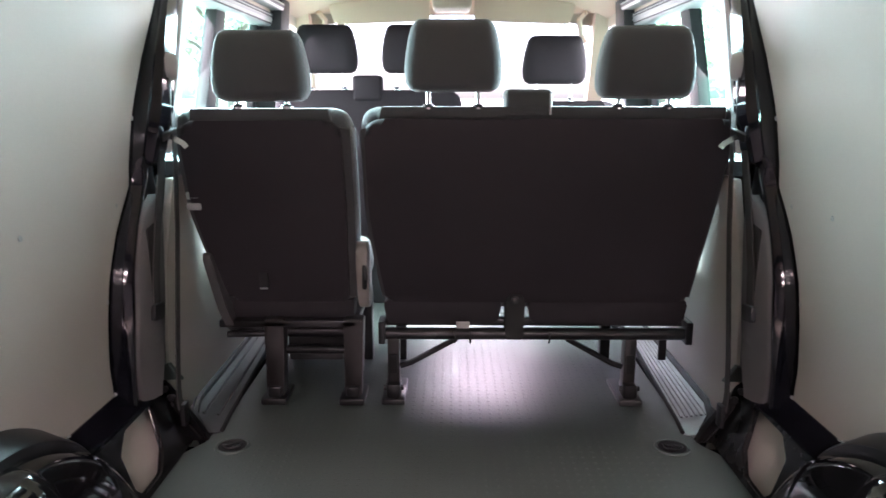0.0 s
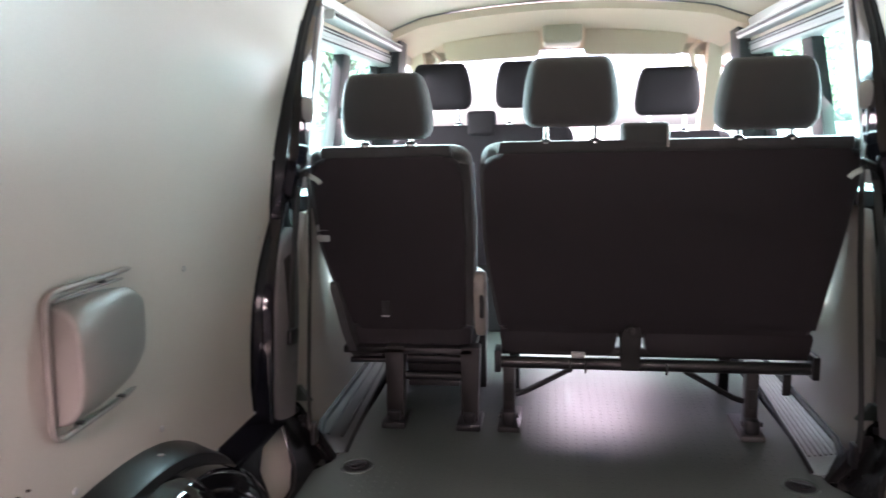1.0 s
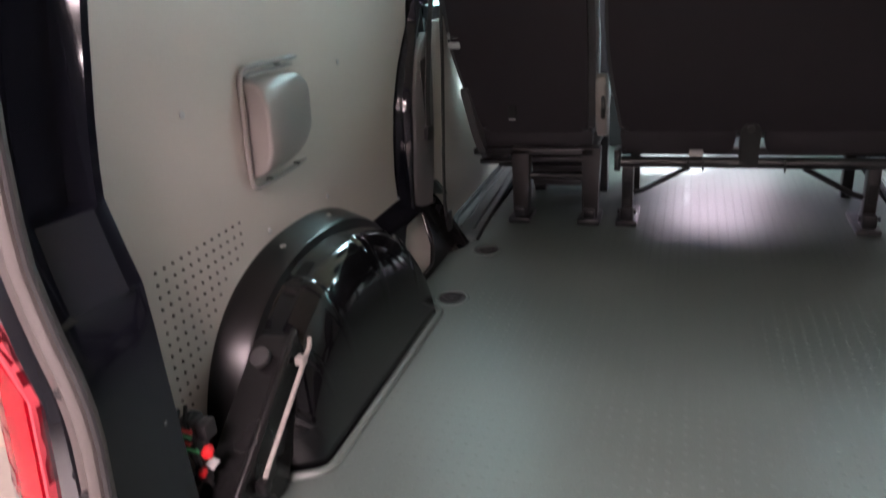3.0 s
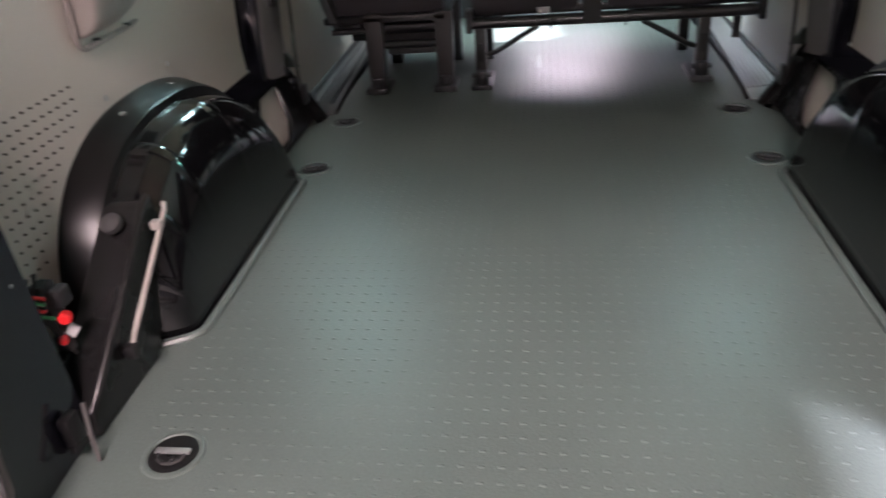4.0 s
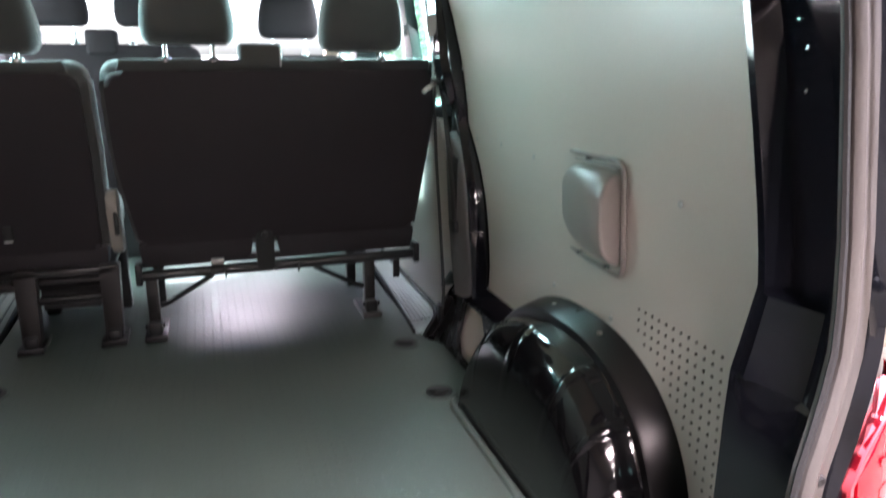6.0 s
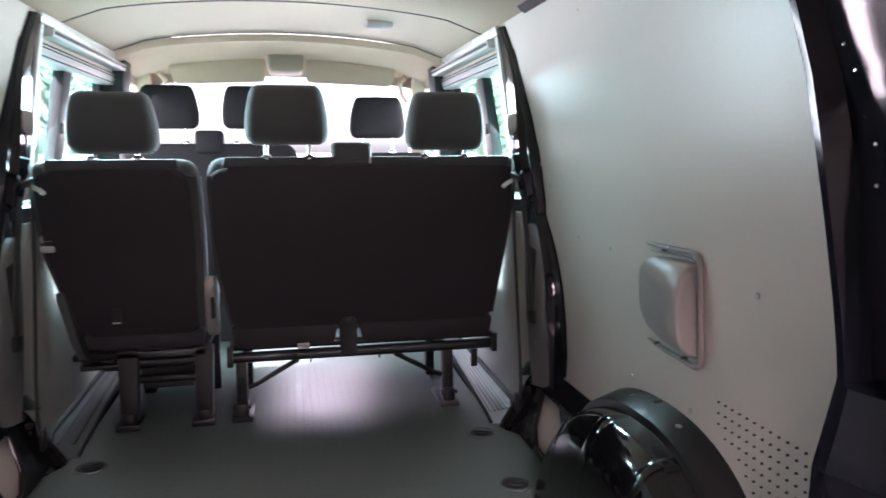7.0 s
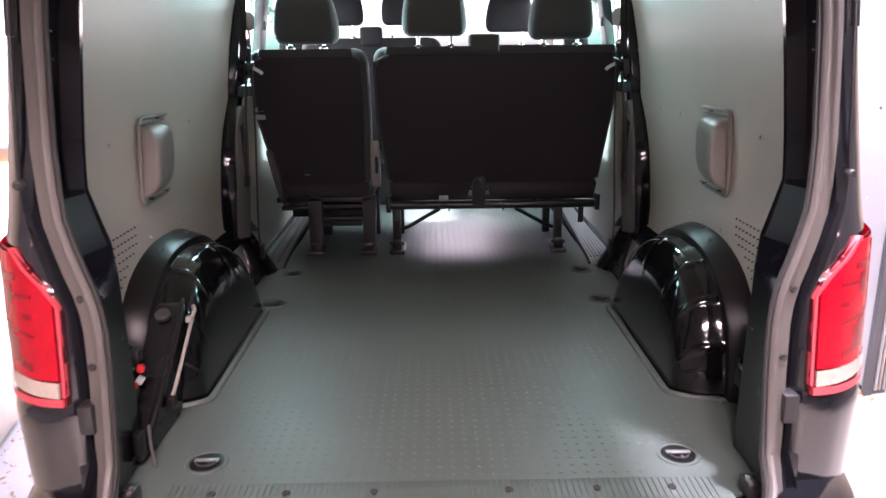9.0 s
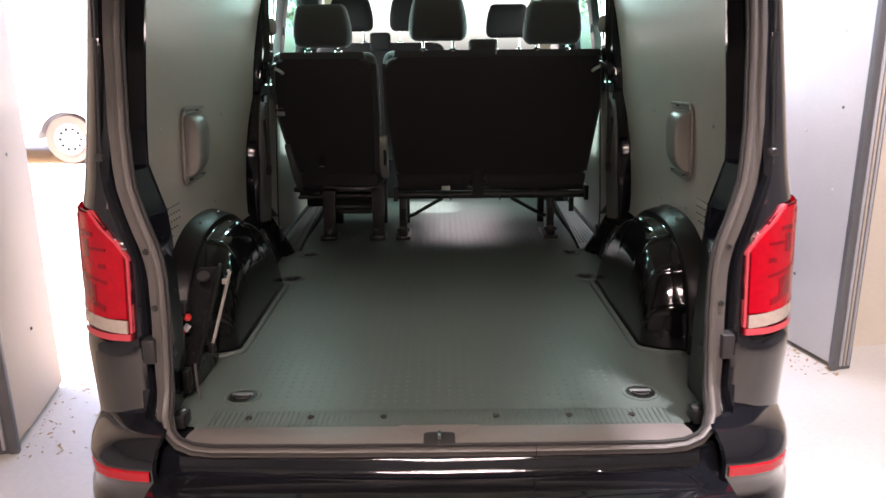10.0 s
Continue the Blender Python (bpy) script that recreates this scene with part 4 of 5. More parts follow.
    hole = round_poly([(1.685, 0.93), (1.535, 0.93), (1.482, 0.72), (1.478, 0.25), (1.505, 0.10), (1.60, 0.10), (1.655, 0.34)], [0.02, 0.02, 0.03, 0.03, 0.02, 0.03, 0.03], 3)
    bm = B()
    loops = []
    for pts in (outer, hole):
        vs = [bm.verts.new(slope(u, v, 0.0)) for u, v in pts]
        loops += [bm.edges.new((vs[k], vs[(k + 1) % len(vs)])) for k in range(len(vs))]
    bmesh.ops.triangle_fill(bm, edges=loops, use_beauty=True)
    bmesh.ops.recalc_face_normals(bm, faces=bm.faces)
    bmesh.ops.solidify(bm, geom=list(bm.faces), thickness=0.012)
    part("gusset", bm, M_JACK, pil, "black painted gusset at the foot of the pillar", angle=30)
    part("gusset_rim", tube(B(), [slope(u, v, 0.001) for u, v in hole], 0.0035, 6, True), M_JACK, pil)
    part("gusset_backing", prism(B(), [(1.44, 0.0), (1.44, 1.0), (1.74, 1.0), (1.74, 0.0)], slope, -0.022, -0.016), M_LINING, pil, "grey panel behind the gusset")
    leg = lambda u, v, d: f((u, 1.805 + d - 0.25 * v, v))
    part("gusset_leg", prism(B(), round_poly([(0.652, 0.003), (0.658, 0.022), (0.735, 0.176), (0.752, 0.190), (0.776, 0.185), (0.776, 0.003)], [0.002, 0.006, 0.012, 0.008, 0.002, 0.002]), leg, 0.0, 0.022, 0.004), M_JACK, pil, "black leg of the gusset, standing on the floor", angle=30)
    part("gusset_rib", tube(B(), [leg(0.672, 0.012, -0.001), leg(0.712, 0.080, -0.001), leg(0.748, 0.150, -0.001)], 0.005, 6), M_JACK, pil)
    part("mat_corner", prism(B(), [(0.715, 0.17), (0.748, 0.215), (0.765, 0.21), (0.765, 0.17)], lambda u, v, d: f((u, 1.815 + d, v)), 0.0, 0.02, 0.004), M_RUBBER, pil, "grey-green mat corner behind the leg")
    for gx, gz in ((0.728, 0.142), (0.742, 0.168), (0.735, 0.118)):
        part("gusset_bolt", lathe(B(), [(0.010, -0.004), (0.010, 0.005), (0.005, 0.008)], Matrix.Translation(leg(gx, gz, 0.0)) @ pose(0, 0, 0, 90, 0, -20 * s), 10), M_STEELBLACK, pil)
    # step strip in the sliding door opening
    bm = B()
    prism(bm, round_poly([(0.634, 1.855), (0.672, 1.848), (0.735, 1.95), (0.785, 2.10), (0.785, 2.95), (0.70, 2.95), (0.645, 1.95)], [0.012, 0.02, 0.02, 0.01, 0.01, 0.01, 0.02]), lambda u, v, d: f((u, v, d)), -0.012, 0.003, 0.002)
    step = part("door_step", bm, M_ALU if s > 0 else M_GREYPLASTIC, van, "ribbed step strip inside the side door")
    for kx in range(6) if s > 0 else (1, 4):
        x = 0.660 + kx * 0.0155
        b3 = loft(B(), [[f((x + sl + a, y, z)) for a, z in ((-0.005, 0.002), (-0.003, 0.0085), (0.003, 0.0085), (0.005, 0.002))] for y, sl in ((1.955 + 0.004 * kx, 0.0), (2.0, 0.003), (2.94, 0.05 - 0.005 * kx))], True, True)
        part("step_rib", b3, M_ALU if s > 0 else M_GREYPLASTIC, step)
    part("step_edge", tube(B(), [f((0.634, 1.86, 0.004)), f((0.642, 1.95, 0.004)), f((0.695, 2.95, 0.004))], 0.006, 6), M_TYRE, step)
    part("wall_foot_seal", tube(B(), [f((0.685, 1.855, 0.01)), f((0.742, 1.955, 0.008)), f((0.768, 2.06, 0.008)), f((0.775, 2.95, 0.008))], 0.011, 6), M_TYRE, van, "black rubber edge")

    # door lining and side wall with window opening
    def wallpiece(name, poly, d0, d1, matl, label="", bev=0.004, r=0.0):
        return part(name, prism(B(), round_poly(poly, r) if r else poly, lambda u, v, d: f((xw(v) + d, u, v)), d0, d1, bev), matl, van, label)
    wallpiece("door_lining", [(1.875, 0.0), (1.895, 0.45), (1.96, 0.69), (2.95, 0.69), (2.95, 0.0)], -0.012, 0.01, M_LINING, "light grey lining of the side door")
    wallpiece("door_skin", [(1.99, -0.30), (1.99, 0.735), (4.1, 0.735), (4.3, -0.30)], 0.04, 0.15, M_PAINT, "glossy black side door skin")
    wallpiece("window_rail", [(1.99, 0.695), (1.99, 0.735), (3.0, 0.735), (3.0, 0.695)], -0.02, 0.06, M_PLASTIC, "black window ledge", 0.008)
    wallpiece("front_door_lining", [(3.10, 0.0), (3.10, 0.735), (4.0, 0.735), (4.0, 0.0)], -0.02, 0.03, M_PLASTIC, "dark front door lining")
    wallpiece("roof_side_rail", [(1.72, 1.215), (1.72, 1.33), (3.6, 1.33), (3.5, 1.215)], 0.0, 0.11, M_ROOFGREY, "pale painted roof side rail")
    wallpiece("front_pillar_trim", [(2.96, 0.0), (2.96, 1.31), (3.10, 1.31), (3.10, 0.0)], -0.03, 0.10, M_PLASTIC, "dark trim of the door pillar", 0.01)
    wallpiece("window_header", [(2.0, 1.175), (2.0, 1.225), (2.96, 1.225), (2.96, 1.175)], -0.012, 0.06, M_LIGHTPLASTIC, "pale door rail above the window", 0.01)
    wallpiece("door_rail", [(2.02, 1.235), (2.02, 1.262), (2.98, 1.262), (2.98, 1.235)], -0.045, 0.0, M_LIGHTPLASTIC, "white sliding door rail", 0.005)
    # door opening edges: the outside light on them is put into a white colour
    wallpiece("door_frame_upright", [(1.930, 0.76), (1.985, 1.268), (2.015, 1.268), (1.972, 0.76)], -0.018, 0.03, M_WHITECAR, "edge of the door opening, coloured white for the daylight on it", 0.004)
    wallpiece("door_frame_top", [(1.985, 1.270), (1.985, 1.300), (2.92, 1.300), (2.92, 1.270)], -0.016, 0.03, M_WHITECAR, "edge above the door opening, coloured white for the daylight on it", 0.004)
    for z0, z1, mt in ((1.182, 1.186, M_PLASTIC), (1.194, 1.200, M_ALU), (1.207, 1.211, M_PLASTIC), (1.216, 1.2205, M_PLASTIC)):
        wallpiece("rail_groove", [(2.01, z0), (2.01, z1), (2.95, z1), (2.95, z0)], -0.0165, -0.010, mt, "", 0.001)
    wallpiece("rail_slot", [(2.03, 1.244), (2.03, 1.253), (2.97, 1.253), (2.97, 1.244)], -0.0475, -0.044, M_PLASTIC, "dark slot of the door rail", 0.001)
    win = wallpiece("side_window", [(1.99, 0.735), (1.99, 1.175), (2.96, 1.175), (2.96, 0.735)], 0.05, 0.054, M_GLASS, "green tinted sliding side window", 0)
    win.visible_shadow = False
    bm = B()
    prism(bm, [(2.28, 0.735), (2.39, 1.175), (2.48, 1.175), (2.37, 0.735)], lambda u, v, d: f((xw(v) + d, u, v)), 0.02, 0.06, 0.004)
    part("window_divider", bm, M_PLASTIC, win, "black divider of the sliding window")
    bm = B()
    prism(bm, [(2.90, 0.735), (2.90, 1.175), (2.955, 1.175), (2.955, 0.735)], lambda u, v, d: f((xw(v) + d, u, v)), 0.03, 0.06, 0.004)
    part("window_edge", bm, M_PLASTIC, win)
    bm = B()
    box(bm, -0.006, 0.006, -0.008, 0.008, -0.02, 0.02, 0.003, m=Matrix.Translation(f((xw(0.98) + 0.012, 2.375, 0.98))))
    part("window_catch", bm, M_STEELBLACK, win)
    fwin = part("front_window", prism(B(), [(3.12, 0.735), (3.12, 1.22), (3.45, 1.22), (3.95, 0.735)], lambda u, v, d: f((xw(v) + d, u, v)), 0.05, 0.054), M_GLASS, van, "green tinted front door window")
    fwin.visible_shadow = False
    part("windscreen_pillar", loft(B(), [[f((0.64, 3.36, 1.30)), f((0.70, 3.36, 1.30)), f((0.70, 3.46, 1.26)), f((0.64, 3.44, 1.26))], [f((0.72, 4.02, 0.72)), f((0.80, 4.0, 0.72)), f((0.80, 4.12, 0.70)), f((0.72, 4.12, 0.70))]], True, True), M_BEIGE, van, "beige trim of the windscreen pillar")
    part("grab_handle", tube(B(), [f((0.60, 3.40, 1.275)), f((0.575, 3.43, 1.245)), f((0.60, 3.52, 1.185)), f((0.63, 3.56, 1.16))], 0.012, 8), M_BEIGE, van, "beige grab handle")

# roof
def roof_z(x, y):
    return 1.40 - 0.065 * (x / 0.7) ** 2 - 0.03 * max(0, abs(x) - 0.55) / 0.15 - 0.05 * max(0, y - 2.9) ** 1.5
def roof_sheet(y0, y1, dz, ny=8, hw=0.70, th=0.006):
    bm = B()
    rr = []
    for k in range(ny + 1):
        y = y0 + (y1 - y0) * k / ny
        top = [(x, y, roof_z(x, y) + dz) for x in np.linspace(-hw, hw, 21)]
        bot = [(x, y, z - th) for x, y, z in reversed(top)]
        rr.append(top + bot)
    return loft(bm, rr, True, True)
part("ceiling", roof_sheet(0.42, 2.19, 0.0), M_ROOFGREY, van, "pale grey bare roof lining over the load floor")
part("ceiling_middle", roof_sheet(2.21, 2.86, 0.0), M_ROOFGREY, van, "pale grey roof lining")
for y in (2.20, 2.87):
    part("roof_bow", roof_sheet(y - 0.004, y + 0.004, -0.003, 1, 0.70, 0.005), M_PILLAR, van, "dark seam across the roof")
part("headliner", roof_sheet(2.885, 3.42, -0.008, 6, 0.70, 0.03), M_BEIGE, van, "beige moulded front headliner")
part("roof_skin", roof_sheet(0.36, 3.45, 0.055, 8, 0.80, 0.01), M_PAINT, van, "glossy black roof")
part("rear_header", box(B(), -0.68, 0.68, 0.40, 0.47, 1.285, 1.40, 0.01), M_PAINT, van, "black header over the tailgate opening")
for s in (1, -1):
    f = side(s)
    part("roof_edge_trim", loft(B(), [[f((xw(1.3) - 0.015, y, 1.30)), f((xw(1.3) + 0.02, y, 1.28)), f((0.72, y, 1.36)), f((0.64, y, 1.345))] for y in (0.47, 1.0, 1.72)], True, True), M_PLASTIC, van, "black trim along the roof edge")
    x0, x1 = (0.06, 0.36) if s > 0 else (-0.36, -0.06)
    bm = B()
    prism(bm, round_poly([(s * 0.10, 0.0), (s * 0.55, 0.0), (s * 0.53, 0.105), (s * 0.10, 0.13)] if s > 0 else [(-0.55, 0.0), (-0.10, 0.0), (-0.10, 0.13), (-0.53, 0.105)], 0.025), lambda u, v, d: (u, 3.36 + v * 0.45 + d, 1.352 - v * 0.86 - 0.05 * (u / 0.6) ** 2), 0.0, 0.022, 0.006)
    part("sun_visor", bm, M_BEIGE, van, "beige sun visor, folded up")
bm = B()
loft(bm, [[(x, y, z - 0.06 * (x / 0.7) ** 2) for x in np.linspace(-0.70, 0.70, 15)] for y, z in ((3.38, 1.345), (3.44, 1.335), (3.50, 1.305), (3.52, 1.275), (3.50, 1.36), (3.40, 1.375))])
part("windscreen_header", bm, M_BEIGE, van, "beige moulding above the windscreen")
part("roof_console", box(B(), -0.085, 0.085, 3.24, 3.47, 1.275, 1.37, 0.02, 3), M_ROOFGREY, van, "grey-beige overhead console")
part("rear_view_mirror", box(B(), -0.11, 0.11, 3.50, 3.53, 1.17, 1.225, 0.012, 3), M_PLASTIC, van, "dark rear-view mirror")
part("ceiling_lamp", box(B(), 0.30, 0.40, 2.40, 2.46, 1.352, 1.378, 0.008), M_LABEL, van, "small white interior lamp")

# front: windscreen, dashboard
bm = B()
loft(bm, [[(x, 3.44 + 0.06 * (1 - (x / 0.7) ** 2), 1.275) for x in np.linspace(-0.68, 0.68, 9)], [(x, 4.05 + 0.1 * (1 - (x / 0.76) ** 2), 0.68) for x in np.linspace(-0.76, 0.76, 9)]])
ws = part("windscreen", bm, M_SCREEN, van, "clear windscreen")
ws.visible_shadow = False
bm = B()
prism(bm, [(3.62, 0.1), (3.55, 0.55), (3.70, 0.66), (4.15, 0.70), (4.25, 0.1)], lambda u, v, d: (d, u, v), -0.76, 0.76, 0.03, 3)
part("dashboard", bm, M_PLASTIC, van, "black dashboard")
part("bonnet", box(B(), -0.82, 0.82, 4.16, 4.62, -0.25, 0.62, 0.12, 4), M_PAINT, van, "short black bonnet")
part("cab_floor", box(B(), -0.78, 0.78, 3.6, 4.2, -0.2, -0.012), M_RUBBER, van)

# road wheels under the van
for wy in (1.05, 3.95):
    for s in (1, -1):
        r = 0.34
        m = pose(s * 0.80, wy, GROUND + r, 0, 90 * s, 0)
        w = part("wheel", lathe(B(), [(r * 0.62, -0.1), (r * 0.95, -0.11), (r, -0.07), (r, 0.07), (r * 0.95, 0.11), (r * 0.62, 0.1)], m, 32), M_TYRE, van, "black road wheel")
        part("rim", lathe(B(), [(r * 0.66, 0.07), (r * 0.6, 0.10), (r * 0.3, 0.07), (r * 0.12, 0.09)], m, 24), M_STEEL, w)

# lashing eyes in the floor
def lashing_eye(x, y, turn):
    m = pose(x, y, 0, 0, 0, turn)
    dish = part("lashing_eye", lathe(B(), [(0.047, 0.0), (0.046, 0.003), (0.043, 0.0042), (0.0395, 0.0035), (0.038, 0.0015), (0.030, 0.0012)], m, 32), M_RUBBER, van, "round recessed lashing eye with a steel bar")
    part("recess", lathe(B(), [(0.037, 0.0022), (0.034, 0.0026), (0.010, 0.0022)], m, 24), M_FLANGE, dish, "black recess of the eye")
    part("ring_bar", box(B(), -0.027, 0.027, -0.004, 0.007, 0.004, 0.009, 0.002, m=m), M_ALU if y < 1 else M_STEELBLACK, dish, "flat steel bar")
    part("ring", tube(B(), [m @ Vector(p) for p in ((-0.020, -0.004, 0.005), (-0.017, -0.015, 0.0055), (-0.007, -0.022, 0.0055), (0.007, -0.022, 0.0055), (0.017, -0.015, 0.0055), (0.020, -0.004, 0.005))], 0.003, 8), M_TYRE, dish, "black folding ring")
    part("ring_rivet", lathe(B(), [(0.005, 0.003), (0.005, 0.006), (0.003, 0.0075)], m @ pose(0.004, -0.012, 0), 10), M_STEELBLACK, dish)


for x, y, a in ((-0.581, 1.78, 25), (0.582, 1.784, -25), (-0.584, 1.424, 20), (0.579, 1.423, -20), (-0.509, 0.392, 0), (0.521, 0.393, 0)):
    lashing_eye(x, y, a)

# jack cover and its bits by the left wheel arch
bm = B()
prism(bm, round_poly([(0.418, 0.004), (0.416, 0.045), (0.685, 0.248), (0.715, 0.262), (0.745, 0.243), (0.622, 0.004)], [0.006, 0.02, 0.03, 0.02, 0.02, 0.01]), lambda u, v, d: (d, u, v), -0.706, -0.640, 0.008, 3)
cover = part("jack_cover", bm, M_JACK, van, "dark grey plastic jack cover beside the wheel arch")
part("cover_bead", tube(B(), [(-0.644, 0.422, 0.012), (-0.643, 0.424, 0.045), (-0.640, 0.56, 0.148), (-0.640, 0.69, 0.246), (-0.645, 0.725, 0.258), (-0.66, 0.748, 0.248)], 0.009, 12), M_JACK, cover)
part("cover_rod", tube(B(), [(-0.628, 0.546, 0.084), (-0.622, 0.551, 0.102), (-0.622, 0.735, 0.232), (-0.630, 0.750, 0.236)], 0.0048, 8), M_POD, cover, "pale grey bar along the cover")
part("rod_clip", box(B(), -0.636, -0.618, 0.698, 0.716, 0.208, 0.224, 0.003), M_POD, cover)
part("rod_foot", box(B(), -0.640, -0.618, 0.528, 0.552, 0.062, 0.088, 0.006), M_JACK, cover)
part("cover_lock", lathe(B(), [(0.018, -0.004), (0.018, 0.006), (0.010, 0.008)], Matrix.Translation((-0.672, 0.655, 0.246)) @ pose(0, 0, 0, 35, 0, 0), 14), M_TYRE, cover, "dark round lock")
part("red_knob", lathe(B(), [(0.007, 0), (0.0095, 0.004), (0.0095, 0.015), (0.007, 0.018)], Matrix.Translation((-0.662, 0.476, 0.192)) @ pose(0, 0, 0, 90, 0, 20), 14), M_REDKNOB, cover, "red plastic knob")
part("cover_tag", box(B(), -0.008, 0.008, -0.0015, 0.0015, -0.010, 0.010, 0.001, m=Matrix.Translation((-0.672, 0.487, 0.155)) @ pose(0, 0, 0, -20, 35, 0)), M_LABEL, cover, "small grey tag")
part("wire_block", box(B(), -0.716, -0.690, 0.478, 0.512, 0.170, 0.232, 0.005), M_TYRE, cover, "black wiring connector")
part("wire_plug", box(B(), -0.688, -0.668, 0.482, 0.51, 0.196, 0.226, 0.004), M_PLASTIC, cover, "small black plug")
part("wire_plug", box(B(), -0.700, -0.676, 0.474, 0.49, 0.122, 0.150, 0.004), M_PLASTIC, cover)
part("red_knob", lathe(B(), [(0.005, 0), (0.0075, 0.003), (0.0075, 0.010), (0.005, 0.013)], Matrix.Translation((-0.680, 0.474, 0.150)) @ pose(0, 0, 0, 90, 0, 20), 12), M_REDKNOB, cover, "smaller red plastic knob")
for k in range(5):
    part("black_wire", tube(B(), [(-0.735 + 0.008 * k, 0.500, 0.245 - 0.01 * (k % 3)), (-0.722 + 0.008 * k, 0.474, 0.238 - 0.012 * (k % 2)), (-0.708 + 0.007 * k, 0.470, 0.205 - 0.014 * k), (-0.700 + 0.005 * k, 0.486, 0.160 - 0.012 * k)], 0.0034, 6), M_TYRE, cover)
for k, (mat, dz) in enumerate(((M_REDWIRE, 0.0), (M_GREENWIRE, 0.012), (M_REDWIRE, 0.022), (M_GREENWIRE, -0.012))):
    part("wire", tube(B(), [(-0.69, 0.475, 0.20 + dz), (-0.684 + 0.004 * k, 0.462, 0.205 + dz), (-0.695, 0.452, 0.218 + dz), (-0.725, 0.455, 0.225 + dz)], 0.0026, 6), mat, cover, "thin coloured wire")
part("lower_clip", box(B(), -0.652, -0.634, 0.365, 0.395, 0.02, 0.085, 0.005), M_JACK, cover)
part("strap", tube(B(), [(-0.628, 0.40, 0.09), (-0.622, 0.385, 0.05), (-0.612, 0.37, 0.006)], 0.0035, 6), M_BELT, cover)

# small cable and clips at the right pillar foot
part("cable_clip", box(B(), 0.70, 0.735, 0.52, 0.56, 0.09, 0.14, 0.006), M_PLASTIC, van)
part("drain_hose", tube(B(), [(0.73, 0.60, 0.13), (0.715, 0.565, 0.10), (0.72, 0.54, 0.06), (0.71, 0.53, 0.01)], 0.007, 8), M_PLASTIC, van, "black hose at the foot of the pillar")
for s in (1, -1):
    part("pillar_foot_bracket", box(B(), min(s * 0.60, s * 0.635), max(s * 0.60, s * 0.635), 0.22, 0.27, 0.0, 0.035, 0.006), M_STEELBLACK, van, "black steel bracket in the corner of the sill")
    part("corner_bolt", lathe(B(), [(0.010, 0), (0.010, 0.008), (0.006, 0.010)], pose(s * 0.612, 0.24, 0.034), 8), M_STEEL, van)

# ---- seats ----
LEAN_Y = 0.30


def seat_fn(u, v, d):
    return (u, 2.09 - (v - 0.30) * LEAN_Y + d, v)


def headrest(root, x, z0, z1, y, w=0.25, posts=True, label="dark cloth headrest", cloth=None, top=0.876):
    bm = B()
    rr = []
    for t, sw, sd in ((0.0, 0.80, 0.45), (0.05, 0.93, 0.75), (0.14, 1.0, 0.94), (0.30, 1.02, 1.0), (0.5, 0.995, 1.0), (0.7, 0.945, 0.98), (0.87, 0.88, 0.86), (0.95, 0.82, 0.66), (1.0, 0.72, 0.38)):
        z = z0 + (z1 - z0) * t
        ring = []
        for k in range(28):
            a = 2 * math.pi * k / 28
            c, sn = math.cos(a), math.sin(a)
            ex = 0.42
            ring.append((x + w / 2 * sw * math.copysign(abs(c) ** ex, c), y - 0.02 * (t - 0.5) + 0.052 * sd * math.copysign(abs(sn) ** 0.6, sn), z))
        rr.append(ring)
    loft(bm, rr, True, True)
    h = part("headrest", bm, cloth or M_CLOTH, root, label, angle=60)
    if posts:
        for dx in (-0.065, 0.065):
            part("headrest_post", tube(B(), [(x + dx, y, top - 0.03), (x + dx, y, z0 + 0.02)], 0.0062, 10), M_STEEL, h, "chrome post")
            part("post_guide", lathe(B(), [(0.017, 0), (0.017, 0.006), (0.010, 0.013)], pose(x + dx, y, top - 0.002), 16), M_STEEL, h, "chrome post guide")
    return h


def backrest(root, outline, radii, cloth_back=True):
    pl = round_poly(outline, radii, 6)
    back = part("backrest", prism(B(), pl, seat_fn, 0.022, 0.14, 0.04, 6), M_CLOTH, root, "dark cloth backrest")
    cx = sum(p[0] for p in pl) / len(pl)
    cz = sum(p[1] for p in pl) / len(pl)
    inn = [(cx + (u - cx) * (1 - 0.012 / abs(outline[0][0] - cx)), cz + (v - cz) * 0.972) for u, v in pl]
    high = max(v for u, v in pl) - 0.030
    inn = [(u, v if v < high - 0.12 else high - 0.12 + (v - high + 0.12) * 0.12 / (max(q for _, q in inn) - high + 0.12)) for u, v in inn]
    part("back_panel", prism(B(), inn, seat_fn, 0.0, 0.05, 0.018, 4), M_SEATBACK, root, "smooth charcoal back cover")
    return back


